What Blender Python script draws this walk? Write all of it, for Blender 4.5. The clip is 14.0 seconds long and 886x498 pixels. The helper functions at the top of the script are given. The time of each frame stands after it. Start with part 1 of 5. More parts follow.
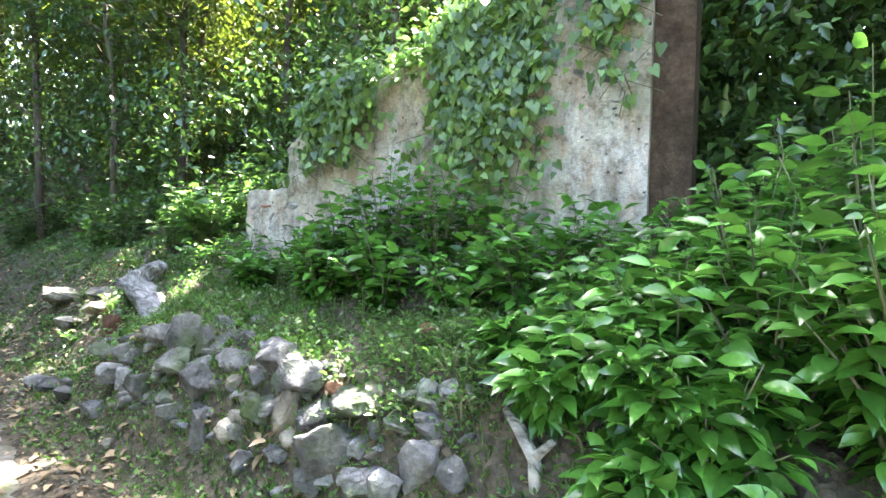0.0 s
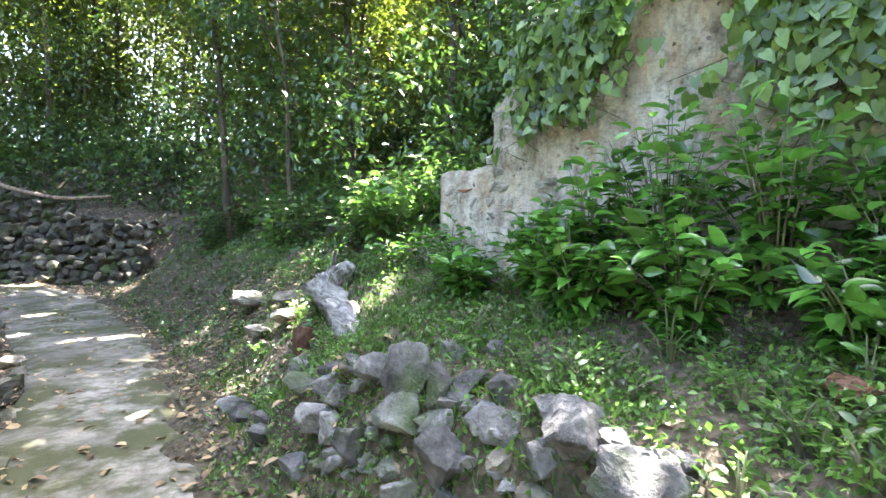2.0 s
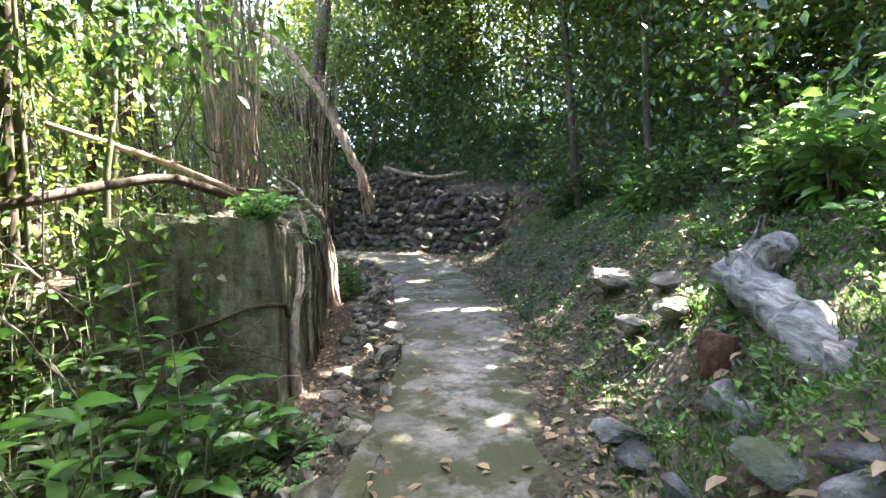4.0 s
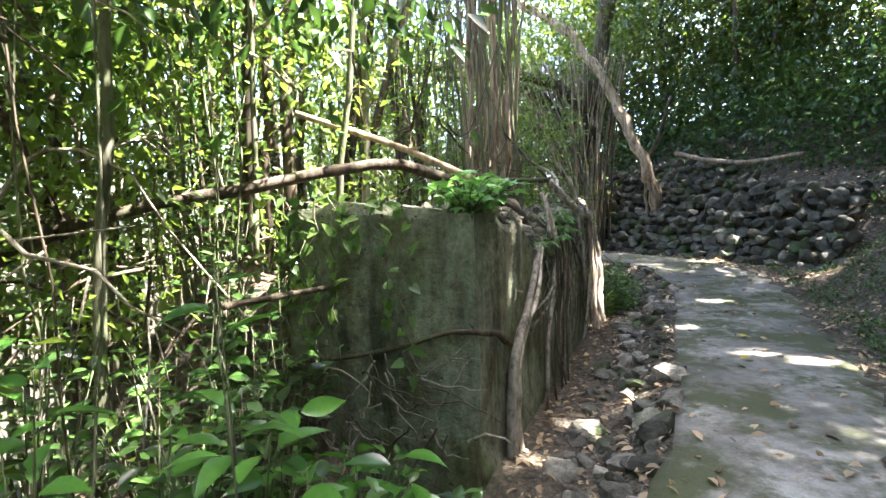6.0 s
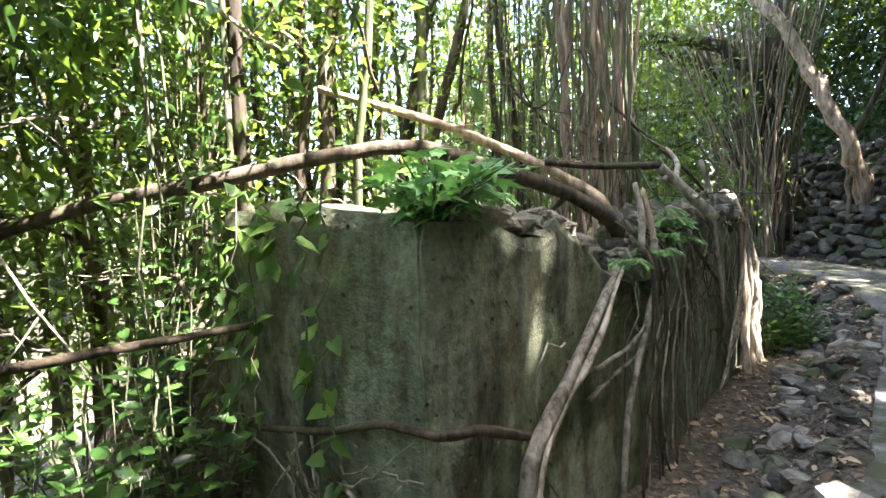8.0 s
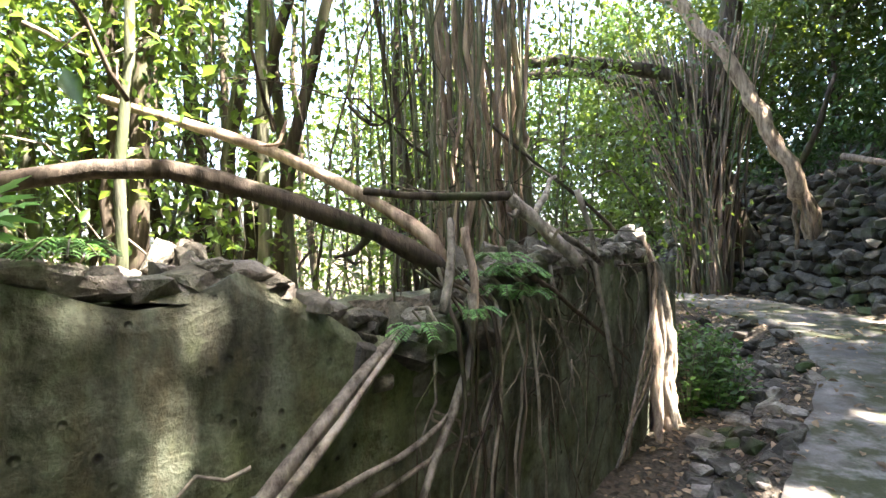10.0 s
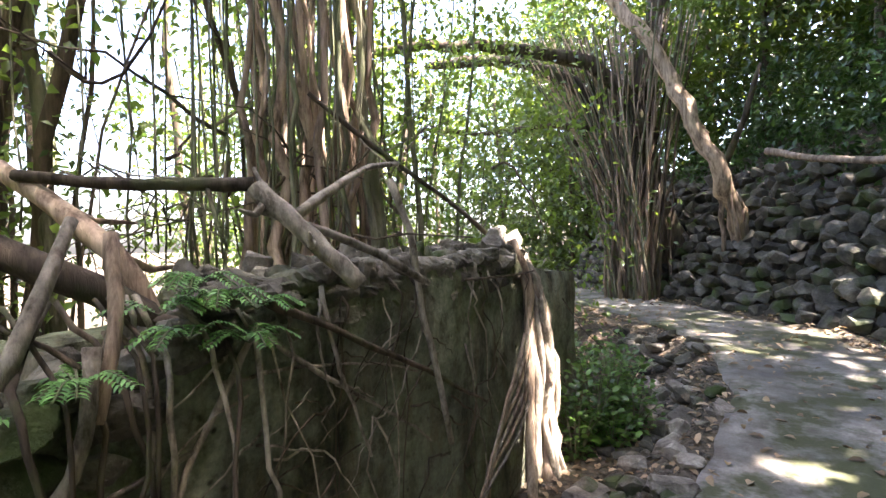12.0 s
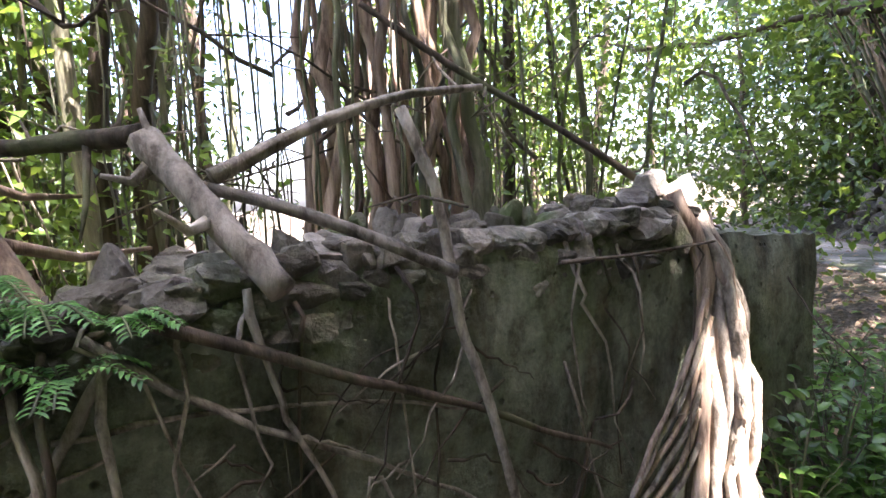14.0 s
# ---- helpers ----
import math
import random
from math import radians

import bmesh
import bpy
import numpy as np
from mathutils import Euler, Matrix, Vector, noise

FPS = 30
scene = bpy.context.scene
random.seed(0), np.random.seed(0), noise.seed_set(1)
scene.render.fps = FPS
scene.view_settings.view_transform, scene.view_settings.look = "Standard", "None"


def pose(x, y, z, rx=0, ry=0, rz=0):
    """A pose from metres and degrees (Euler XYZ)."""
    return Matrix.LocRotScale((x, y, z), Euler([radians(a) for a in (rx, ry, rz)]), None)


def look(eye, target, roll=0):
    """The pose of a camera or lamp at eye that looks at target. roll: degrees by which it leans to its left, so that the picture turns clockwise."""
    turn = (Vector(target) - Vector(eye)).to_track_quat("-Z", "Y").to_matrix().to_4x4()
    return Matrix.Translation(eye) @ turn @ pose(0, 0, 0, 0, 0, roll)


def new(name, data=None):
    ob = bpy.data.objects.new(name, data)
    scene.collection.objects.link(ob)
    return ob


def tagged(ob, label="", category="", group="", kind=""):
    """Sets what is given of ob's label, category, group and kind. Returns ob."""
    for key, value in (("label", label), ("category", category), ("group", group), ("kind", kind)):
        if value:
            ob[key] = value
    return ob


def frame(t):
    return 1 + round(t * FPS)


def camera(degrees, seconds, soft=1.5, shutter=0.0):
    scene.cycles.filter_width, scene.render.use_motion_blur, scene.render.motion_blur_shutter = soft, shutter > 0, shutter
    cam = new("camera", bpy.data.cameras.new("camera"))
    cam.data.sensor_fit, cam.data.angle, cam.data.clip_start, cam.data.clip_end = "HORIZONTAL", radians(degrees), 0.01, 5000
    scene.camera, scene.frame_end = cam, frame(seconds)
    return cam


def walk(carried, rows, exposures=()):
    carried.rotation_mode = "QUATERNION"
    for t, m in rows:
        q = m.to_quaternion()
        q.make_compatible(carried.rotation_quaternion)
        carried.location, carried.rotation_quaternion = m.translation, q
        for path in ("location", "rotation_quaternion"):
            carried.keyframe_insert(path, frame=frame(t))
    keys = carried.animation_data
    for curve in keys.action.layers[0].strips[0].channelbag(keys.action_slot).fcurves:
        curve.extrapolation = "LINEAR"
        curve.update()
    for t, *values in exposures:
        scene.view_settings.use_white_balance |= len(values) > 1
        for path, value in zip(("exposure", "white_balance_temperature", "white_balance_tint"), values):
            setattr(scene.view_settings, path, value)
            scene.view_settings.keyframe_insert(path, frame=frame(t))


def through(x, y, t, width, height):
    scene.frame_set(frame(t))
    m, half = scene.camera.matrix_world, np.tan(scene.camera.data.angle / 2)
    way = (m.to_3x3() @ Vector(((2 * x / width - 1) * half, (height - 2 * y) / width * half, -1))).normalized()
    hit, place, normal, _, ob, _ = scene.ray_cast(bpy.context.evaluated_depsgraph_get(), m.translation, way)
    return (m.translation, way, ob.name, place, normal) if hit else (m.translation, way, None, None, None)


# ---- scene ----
cam = camera(82.3, 14.0, soft=1.5)
# seconds, x to the right of the ruined block's face, y along it, z, and the Euler angles
ROWS = [
    (0, 0.003, -7.211, 1.406, 89.69, -1.80, -60.02),
    (0.5, 0.183, -6.902, 1.435, 89.39, -1.40, -56.18),
    (1, 0.307, -6.477, 1.416, 88.55, -1.68, -52.64),
    (1.5, 0.428, -6.131, 1.371, 88.37, -0.07, -49.03),
    (2, 0.605, -5.762, 1.396, 88.40, 0.27, -44.26),
    (2.5, 0.668, -5.320, 1.371, 87.88, 0.94, -38.13),
    (3, 0.712, -4.995, 1.366, 88.51, 3.38, -29.05),
    (3.5, 0.838, -4.690, 1.390, 87.40, 3.70, -18.29),
    (4, 0.890, -4.412, 1.359, 85.84, 2.66, -7.86),
    (4.2, 0.902, -4.272, 1.393, 84.92, 2.57, -3.99),
    (6.3, 1.130, -2.603, 1.316, 86.77, 1.47, 26.48),
    (6.5, 1.181, -2.442, 1.358, 86.60, 1.23, 28.33),
    (7, 1.183, -2.064, 1.339, 86.12, 0.26, 34.91),
    (7.2, 1.170, -1.859, 1.353, 85.78, 0.42, 36.43),
    (9.3, 1.378, -0.393, 1.411, 88.10, 2.12, 45.34),
    (9.5, 1.434, -0.218, 1.450, 88.69, 2.08, 44.17),
    (10, 1.505, 0.138, 1.439, 89.46, 1.02, 39.47),
    (10.5, 1.548, 0.545, 1.468, 90.13, 1.36, 34.80),
    (11, 1.695, 0.890, 1.473, 90.01, 2.32, 33.59),
    (11.5, 1.726, 1.162, 1.459, 90.21, 1.34, 34.20),
    (12, 1.677, 1.512, 1.471, 89.30, 1.17, 35.13),
    (12.5, 1.629, 1.825, 1.461, 88.65, 2.09, 38.56),
    (13, 1.603, 2.131, 1.511, 88.40, 1.58, 47.09),
    (13.5, 1.488, 2.450, 1.524, 85.79, 2.06, 55.60),
    (14, 1.459, 2.758, 1.515, 84.14, 3.10, 60.40),
]
EXPOSURES = [(0.0, 5.0, 6300, 13), (2.5, 4.9, 6300, 17), (4.0, 4.45, 6250, 19), (6.5, 4.3, 6150, 14), (9.5, 4.3, 6300, 16), (11.5, 4.3, 6600, 22), (14.0, 4.5, 6100, 29)]
walk(cam, [(t, pose(x, y, z, rx, ry, rz)) for t, x, y, z, rx, ry, rz in ROWS], EXPOSURES)

# ---- light ----
SUN_TO = Vector((0.50, 0.12, 0.86)).normalized()
world = bpy.data.worlds.new("sky")
scene.world = world
world.use_nodes = True
wn = world.node_tree.nodes
sky = wn.new("ShaderNodeTexSky")
sky.sky_type, sky.sun_disc = "NISHITA", False
sky.sun_elevation = math.asin(SUN_TO.z)
sky.sun_rotation = math.atan2(SUN_TO.x, SUN_TO.y)
sky.air_density, sky.dust_density, sky.ozone_density = 1.0, 4.0, 1.0
world.node_tree.links.new(sky.outputs["Color"], wn["Background"].inputs["Color"])
wn["Background"].inputs["Strength"].default_value = 0.085
sun = new("sun", bpy.data.lights.new("sun", "SUN"))
sun.data.energy, sun.data.angle, sun.data.color = 5.0, radians(0.6), (1.0, 0.95, 0.85)
sun.matrix_world = look(SUN_TO * 50, (0, 0, 0))

# ---- materials ----
def material(name):
    m = bpy.data.materials.new(name)
    m.use_nodes = True
    return m, m.node_tree, m.node_tree.nodes["Principled BSDF"]


def node(tree, kind, **inputs):
    n = tree.nodes.new(kind)
    for key, value in inputs.items():
        n.inputs[key.replace("_", " ")].default_value = value
    return n


def noise_tex(tree, scale, detail=4.0, rough=0.6, coord=None):
    n = node(tree, "ShaderNodeTexNoise", Scale=scale, Detail=detail, Roughness=rough)
    if coord is None:
        coord = tree.nodes.new("ShaderNodeNewGeometry").outputs["Position"]
    tree.links.new(coord, n.inputs["Vector"])
    return n


def ramp(tree, fac, stops):
    r = tree.nodes.new("ShaderNodeValToRGB")
    el = r.color_ramp.elements
    while len(el) < len(stops):
        el.new(0.5)
    for e, (p, c) in zip(el, stops):
        e.position = p
        e.color = (*c, 1) if len(c) == 3 else c
    tree.links.new(fac, r.inputs["Fac"])
    return r


def mixed(tree, fac, a, b, kind="MIX"):
    m = tree.nodes.new("ShaderNodeMix")
    m.data_type, m.blend_type = "RGBA", kind
    for key, val in ((0, fac), (6, a), (7, b)):
        if isinstance(val, (float, int)):
            m.inputs[key].default_value = val
        elif isinstance(val, tuple):
            m.inputs[key].default_value = (*val, 1)
        else:
            tree.links.new(val, m.inputs[key])
    return m.outputs[2]


def bumped(tree, bsdf, height, strength, dist=0.02, before=None):
    b = node(tree, "ShaderNodeBump", Strength=strength, Distance=dist)
    tree.links.new(height, b.inputs["Height"])
    if before is not None:
        tree.links.new(before, b.inputs["Normal"])
    tree.links.new(b.outputs["Normal"], bsdf.inputs["Normal"])
    return b.outputs["Normal"]


def rock_material(name, dark, mid, light, moss=(0.06, 0.09, 0.025), moss_from=0.62, scale=5.0, rough=0.9):
    m, t, p = material(name)
    a = noise_tex(t, scale, 6, 0.65)
    b = noise_tex(t, scale * 7, 5, 0.7)
    c = noise_tex(t, scale * 0.45, 3, 0.5)
    col = ramp(t, a.outputs["Fac"], [(0.30, dark), (0.5, mid), (0.72, light)]).outputs["Color"]
    grain = ramp(t, b.outputs["Fac"], [(0.3, (0.55, 0.55, 0.55)), (0.7, (1.15, 1.15, 1.15))]).outputs["Color"]
    col = mixed(t, 0.8, col, grain, "MULTIPLY")
    info = t.nodes.new("ShaderNodeObjectInfo")
    tone = ramp(t, info.outputs["Random"], [(0.0, (0.5, 0.49, 0.47)), (1.0, (1.35, 1.32, 1.27))]).outputs["Color"]
    col = mixed(t, 1.0, col, tone, "MULTIPLY")
    mm = ramp(t, c.outputs["Fac"], [(moss_from - 0.06, (0, 0, 0)), (moss_from + 0.08, (0.8, 0.8, 0.8))]).outputs["Color"]
    col = mixed(t, mm, col, moss)
    t.links.new(col, p.inputs["Base Color"])
    p.inputs["Roughness"].default_value = rough
    p.inputs["Specular IOR Level"].default_value = 0.2
    n1 = bumped(t, p, a.outputs["Fac"], 0.7, 0.04)
    bumped(t, p, b.outputs["Fac"], 0.9, 0.02, n1)
    return m


LIMESTONE = rock_material("limestone", (0.055, 0.054, 0.055), (0.175, 0.172, 0.176), (0.42, 0.41, 0.42), moss_from=0.6)
DARK_STONE = rock_material("mossy_dark_stone", (0.035, 0.033, 0.028), (0.105, 0.098, 0.08), (0.23, 0.215, 0.18), moss_from=0.6)
RED_STONE = rock_material("reddish_brick_stone", (0.10, 0.045, 0.03), (0.22, 0.11, 0.075), (0.32, 0.20, 0.15), moss_from=0.75)
PALE_STONE = rock_material("pale_rubble", (0.10, 0.085, 0.07), (0.24, 0.215, 0.18), (0.46, 0.43, 0.37), moss_from=0.66)


def plaster_material(name, base, light, stain, green, streak=2.2):
    m, t, p = material(name)
    geo = t.nodes.new("ShaderNodeNewGeometry")
    sc = t.nodes.new("ShaderNodeMapping")
    sc.inputs["Scale"].default_value = (streak * 1.7, streak * 1.7, streak * 0.55)
    t.links.new(geo.outputs["Position"], sc.inputs["Vector"])
    run = noise_tex(t, 1.6, 5, 0.6, sc.outputs["Vector"])
    blot = noise_tex(t, 1.9, 6, 0.62)
    grain = noise_tex(t, 38, 5, 0.7)
    pits = t.nodes.new("ShaderNodeTexVoronoi")
    pits.inputs["Scale"].default_value = 11
    t.links.new(geo.outputs["Position"], pits.inputs["Vector"])
    col = ramp(t, blot.outputs["Fac"], [(0.3, base), (0.55, light), (0.7, base)]).outputs["Color"]
    st = ramp(t, run.outputs["Fac"], [(0.46, (0, 0, 0)), (0.64, (0.85, 0.85, 0.85))]).outputs["Color"]
    col = mixed(t, st, col, stain)
    g = noise_tex(t, 0.9, 5, 0.7)
    gm = ramp(t, g.outputs["Fac"], [(0.47, (0, 0, 0)), (0.62, (0.7, 0.7, 0.7))]).outputs["Color"]
    col = mixed(t, gm, col, green)
    rust = noise_tex(t, 2.6, 5, 0.7, sc.outputs["Vector"])
    rm = ramp(t, rust.outputs["Fac"], [(0.5, (0, 0, 0)), (0.66, (0.6, 0.6, 0.6))]).outputs["Color"]
    col = mixed(t, rm, col, tuple(c * k for c, k in zip(base, (1.1, 0.82, 0.64))))
    gr = ramp(t, grain.outputs["Fac"], [(0.3, (0.6, 0.6, 0.6)), (0.7, (1.15, 1.15, 1.15))]).outputs["Color"]
    col = mixed(t, 0.7, col, gr, "MULTIPLY")
    spots = ramp(t, noise_tex(t, 9, 6, 0.75).outputs["Fac"], [(0.34, (0.4, 0.38, 0.33)), (0.5, (1, 1, 1)), (0.68, (1.3, 1.3, 1.25))]).outputs["Color"]
    col = mixed(t, 0.85, col, spots, "MULTIPLY")
    # pits get dark colour besides the bump, standing in for the shade inside
    hole = ramp(t, pits.outputs["Distance"], [(0.06, (0, 0, 0)), (0.16, (1, 1, 1))]).outputs["Color"]
    some = ramp(t, noise_tex(t, 3.1, 3, 0.6).outputs["Fac"], [(0.48, (0, 0, 0)), (0.6, (0.85, 0.85, 0.85))]).outputs["Color"]
    col = mixed(t, some, col, mixed(t, hole, (0.025, 0.02, 0.014), col))
    t.links.new(col, p.inputs["Base Color"])
    p.inputs["Roughness"].default_value = 0.92
    p.inputs["Specular IOR Level"].default_value = 0.2
    n1 = bumped(t, p, blot.outputs["Fac"], 0.6, 0.08)
    n2 = bumped(t, p, grain.outputs["Fac"], 0.8, 0.02, n1)
    n3 = bumped(t, p, hole, 1.0, 0.035, n2)
    lumps = noise_tex(t, 7, 4, 0.6)
    bumped(t, p, lumps.outputs["Fac"], 0.4, 0.03, n3)
    return m


BLOCK_PLASTER = plaster_material("mossy_plaster", (0.11, 0.12, 0.078), (0.25, 0.265, 0.185), (0.03, 0.028, 0.018), (0.095, 0.12, 0.04), 1.4)
RUIN_PLASTER = plaster_material("weathered_plaster", (0.40, 0.355, 0.30), (0.55, 0.51, 0.455), (0.20, 0.165, 0.125), (0.29, 0.275, 0.19))
MASONRY = rock_material("rubble_masonry", (0.18, 0.165, 0.15), (0.33, 0.31, 0.285), (0.46, 0.45, 0.42), moss_from=0.78, scale=7)


def concrete_material():
    m, t, p = material("worn_concrete")
    a = noise_tex(t, 0.9, 6, 0.65)
    b = noise_tex(t, 6.0, 6, 0.7)
    c = noise_tex(t, 60, 4, 0.7)
    col = ramp(t, a.outputs["Fac"], [(0.35, (0.10, 0.096, 0.085)), (0.5, (0.21, 0.193, 0.165)), (0.65, (0.38, 0.355, 0.31))]).outputs["Color"]
    dirt = ramp(t, b.outputs["Fac"], [(0.43, (0, 0, 0)), (0.62, (0.85, 0.85, 0.85))]).outputs["Color"]
    col = mixed(t, dirt, col, (0.11, 0.092, 0.066))
    mo = noise_tex(t, 1.4, 5, 0.7)
    mm = ramp(t, mo.outputs["Fac"], [(0.47, (0, 0, 0)), (0.56, (0.95, 0.95, 0.95))]).outputs["Color"]
    col = mixed(t, mm, col, (0.06, 0.066, 0.024))
    g = ramp(t, c.outputs["Fac"], [(0.3, (0.7, 0.7, 0.7)), (0.7, (1.12, 1.12, 1.12))]).outputs["Color"]
    col = mixed(t, 0.8, col, g, "MULTIPLY")
    t.links.new(col, p.inputs["Base Color"])
    p.inputs["Roughness"].default_value = 0.88
    n1 = bumped(t, p, b.outputs["Fac"], 0.4, 0.02)
    bumped(t, p, c.outputs["Fac"], 0.4, 0.006, n1)
    return m


CONCRETE = concrete_material()


def soil_material():
    m, t, p = material("soil_with_litter")
    a = noise_tex(t, 1.3, 6, 0.7)
    b = noise_tex(t, 14, 6, 0.75)
    v = t.nodes.new("ShaderNodeTexVoronoi")
    v.inputs["Scale"].default_value = 26
    t.links.new(t.nodes.new("ShaderNodeNewGeometry").outputs["Position"], v.inputs["Vector"])
    col = ramp(t, b.outputs["Fac"], [(0.3, (0.028, 0.023, 0.018)), (0.5, (0.085, 0.072, 0.056)), (0.7, (0.2, 0.175, 0.14))]).outputs["Color"]
    litter = ramp(t, v.outputs["Color"], [(0.2, (0.03, 0.023, 0.014)), (0.6, (0.09, 0.068, 0.042)), (0.95, (0.19, 0.14, 0.09))]).outputs["Color"]
    col = mixed(t, 0.5, col, litter)
    gm = ramp(t, a.outputs["Fac"], [(0.54, (0, 0, 0)), (0.7, (0.7, 0.7, 0.7))]).outputs["Color"]
    col = mixed(t, gm, col, (0.05, 0.062, 0.022))
    t.links.new(col, p.inputs["Base Color"])
    p.inputs["Roughness"].default_value = 0.95
    p.inputs["Specular IOR Level"].default_value = 0.2
    n1 = bumped(t, p, v.outputs["Distance"], 0.6, 0.03)
    bumped(t, p, b.outputs["Fac"], 0.7, 0.03, n1)
    return m


SOIL = soil_material()


def bark_material(name, dark, light, stretch=(1, 1, 0.12), scale=14.0, green=(0.10, 0.12, 0.05), green_from=0.62):
    m, t, p = material(name)
    geo = t.nodes.new("ShaderNodeNewGeometry")
    sc = t.nodes.new("ShaderNodeMapping")
    sc.inputs["Scale"].default_value = stretch
    t.links.new(geo.outputs["Position"], sc.inputs["Vector"])
    a = noise_tex(t, scale, 6, 0.7, sc.outputs["Vector"])
    b = noise_tex(t, 2.5, 4, 0.6)
    col = ramp(t, a.outputs["Fac"], [(0.36, dark), (0.64, light)]).outputs["Color"]
    info = t.nodes.new("ShaderNodeObjectInfo")
    tone = ramp(t, info.outputs["Random"], [(0.0, (0.7, 0.7, 0.7)), (1.0, (1.25, 1.22, 1.15))]).outputs["Color"]
    col = mixed(t, 1.0, col, tone, "MULTIPLY")
    gm = ramp(t, b.outputs["Fac"], [(green_from - 0.08, (0, 0, 0)), (green_from + 0.06, (0.65, 0.65, 0.65))]).outputs["Color"]
    col = mixed(t, gm, col, green)
    t.links.new(col, p.inputs["Base Color"])
    p.inputs["Roughness"].default_value = 0.9
    p.inputs["Specular IOR Level"].default_value = 0.2
    bumped(t, p, a.outputs["Fac"], 0.9, 0.02)
    return m


BARK = bark_material("brown_bark", (0.03, 0.024, 0.017), (0.13, 0.10, 0.072))
STEM_BARK = bark_material("grey_green_stem", (0.06, 0.06, 0.042), (0.24, 0.23, 0.16), green_from=0.52)
FIG_BARK = bark_material("fig_bark", (0.10, 0.07, 0.05), (0.5, 0.38, 0.28), green_from=0.78)
ROOT_BARK = bark_material("pale_root", (0.09, 0.075, 0.055), (0.40, 0.35, 0.28), stretch=(1, 1, 0.5), green_from=0.8)
DEAD_WOOD = bark_material("bleached_dead_wood", (0.07, 0.062, 0.06), (0.46, 0.44, 0.43), stretch=(1, 0.12, 0.5), scale=26, green_from=0.95)
ROTTEN = rock_material("crumbling_brown_jamb", (0.03, 0.02, 0.013), (0.09, 0.06, 0.04), (0.17, 0.12, 0.085), moss_from=0.72, scale=6)


def leaf_material(name, dark, light, gloss=0.35, through=0.45, warm=(0.16, 0.36, 0.05)):
    m, t, p = material(name)
    geo = t.nodes.new("ShaderNodeNewGeometry")
    col = ramp(t, geo.outputs["Random Per Island"], [(0.0, tuple(c * 0.6 for c in dark)), (0.7, light), (1.0, tuple(min(1, c * 1.5) for c in light))]).outputs["Color"]
    n = noise_tex(t, 55, 3, 0.6)
    sp = ramp(t, n.outputs["Fac"], [(0.3, (0.72, 0.72, 0.72)), (0.7, (1.2, 1.2, 1.2))]).outputs["Color"]
    col = mixed(t, 0.7, col, sp, "MULTIPLY")
    t.links.new(col, p.inputs["Base Color"])
    p.inputs["Roughness"].default_value = gloss
    p.inputs["Specular IOR Level"].default_value = 0.6
    tr = t.nodes.new("ShaderNodeBsdfTranslucent")
    t.links.new(mixed(t, 0.55, col, warm), tr.inputs["Color"])
    mix = t.nodes.new("ShaderNodeMixShader")
    mix.inputs[0].default_value = through
    t.links.new(p.outputs[0], mix.inputs[1])
    t.links.new(tr.outputs[0], mix.inputs[2])
    t.links.new(mix.outputs[0], t.nodes["Material Output"].inputs["Surface"])
    return m


LEAF_BROAD = leaf_material("broad_leaf", (0.03, 0.10, 0.018), (0.09, 0.23, 0.035), 0.24, 0.28)
LEAF_SHRUB = leaf_material("shrub_leaf", (0.04, 0.10, 0.022), (0.11, 0.21, 0.04), 0.35, 0.4)
LEAF_DARK = leaf_material("dark_leaf", (0.02, 0.055, 0.014), (0.06, 0.125, 0.026), 0.3, 0.25, (0.10, 0.2, 0.03))
LEAF_TREE = leaf_material("tree_leaf", (0.018, 0.045, 0.01), (0.06, 0.115, 0.018), 0.33, 0.32, (0.26, 0.33, 0.03))
# tree leaf lightened and made more translucent; backlight put into its colour
LEAF_THICKET = leaf_material("backlit_thicket_leaf", (0.025, 0.06, 0.012), (0.09, 0.16, 0.03), 0.33, 0.48, (0.32, 0.44, 0.05))
LEAF_IVY = leaf_material("ivy_leaf", (0.05, 0.11, 0.025), (0.14, 0.23, 0.05), 0.35, 0.4)
LEAF_FERN = leaf_material("fern_leaf", (0.10, 0.24, 0.07), (0.19, 0.38, 0.11), 0.4, 0.4)
LEAF_DRY = leaf_material("dry_leaf", (0.12, 0.07, 0.035), (0.34, 0.24, 0.14), 0.7, 0.2, (0.4, 0.25, 0.1))
BLOCK_RUBBLE = rock_material("mortared_rubble", (0.05, 0.045, 0.035), (0.15, 0.135, 0.105), (0.32, 0.29, 0.23), moss_from=0.6)
LEAF_YELLOW = leaf_material("yellow_leaf", (0.55, 0.36, 0.03), (0.62, 0.45, 0.05), 0.5, 0.3, (0.7, 0.5, 0.05))

# ---- building helpers ----
RNG = np.random.default_rng(7)


def mesh_from(name, verts, faces, mat, smooth=False):
    me = bpy.data.meshes.new(name)
    me.from_pydata([tuple(v) for v in verts], [], [tuple(f) for f in faces])
    me.materials.append(mat)
    if smooth:
        me.polygons.foreach_set("use_smooth", [True] * len(me.polygons))
    me.update()
    return me


def part(name, me, parent, label="", m=None, kind=""):
    ob = new(name, me)
    if parent is not None:
        ob.parent = parent
    if m is not None:
        ob.matrix_basis = m
    return tagged(ob, label, "", "", kind)


def thing(name, at, label, category, group="", kind=""):
    ob = new(name)
    ob.location = at
    ob.empty_display_size = 0.1
    return tagged(ob, label, category, group, kind)


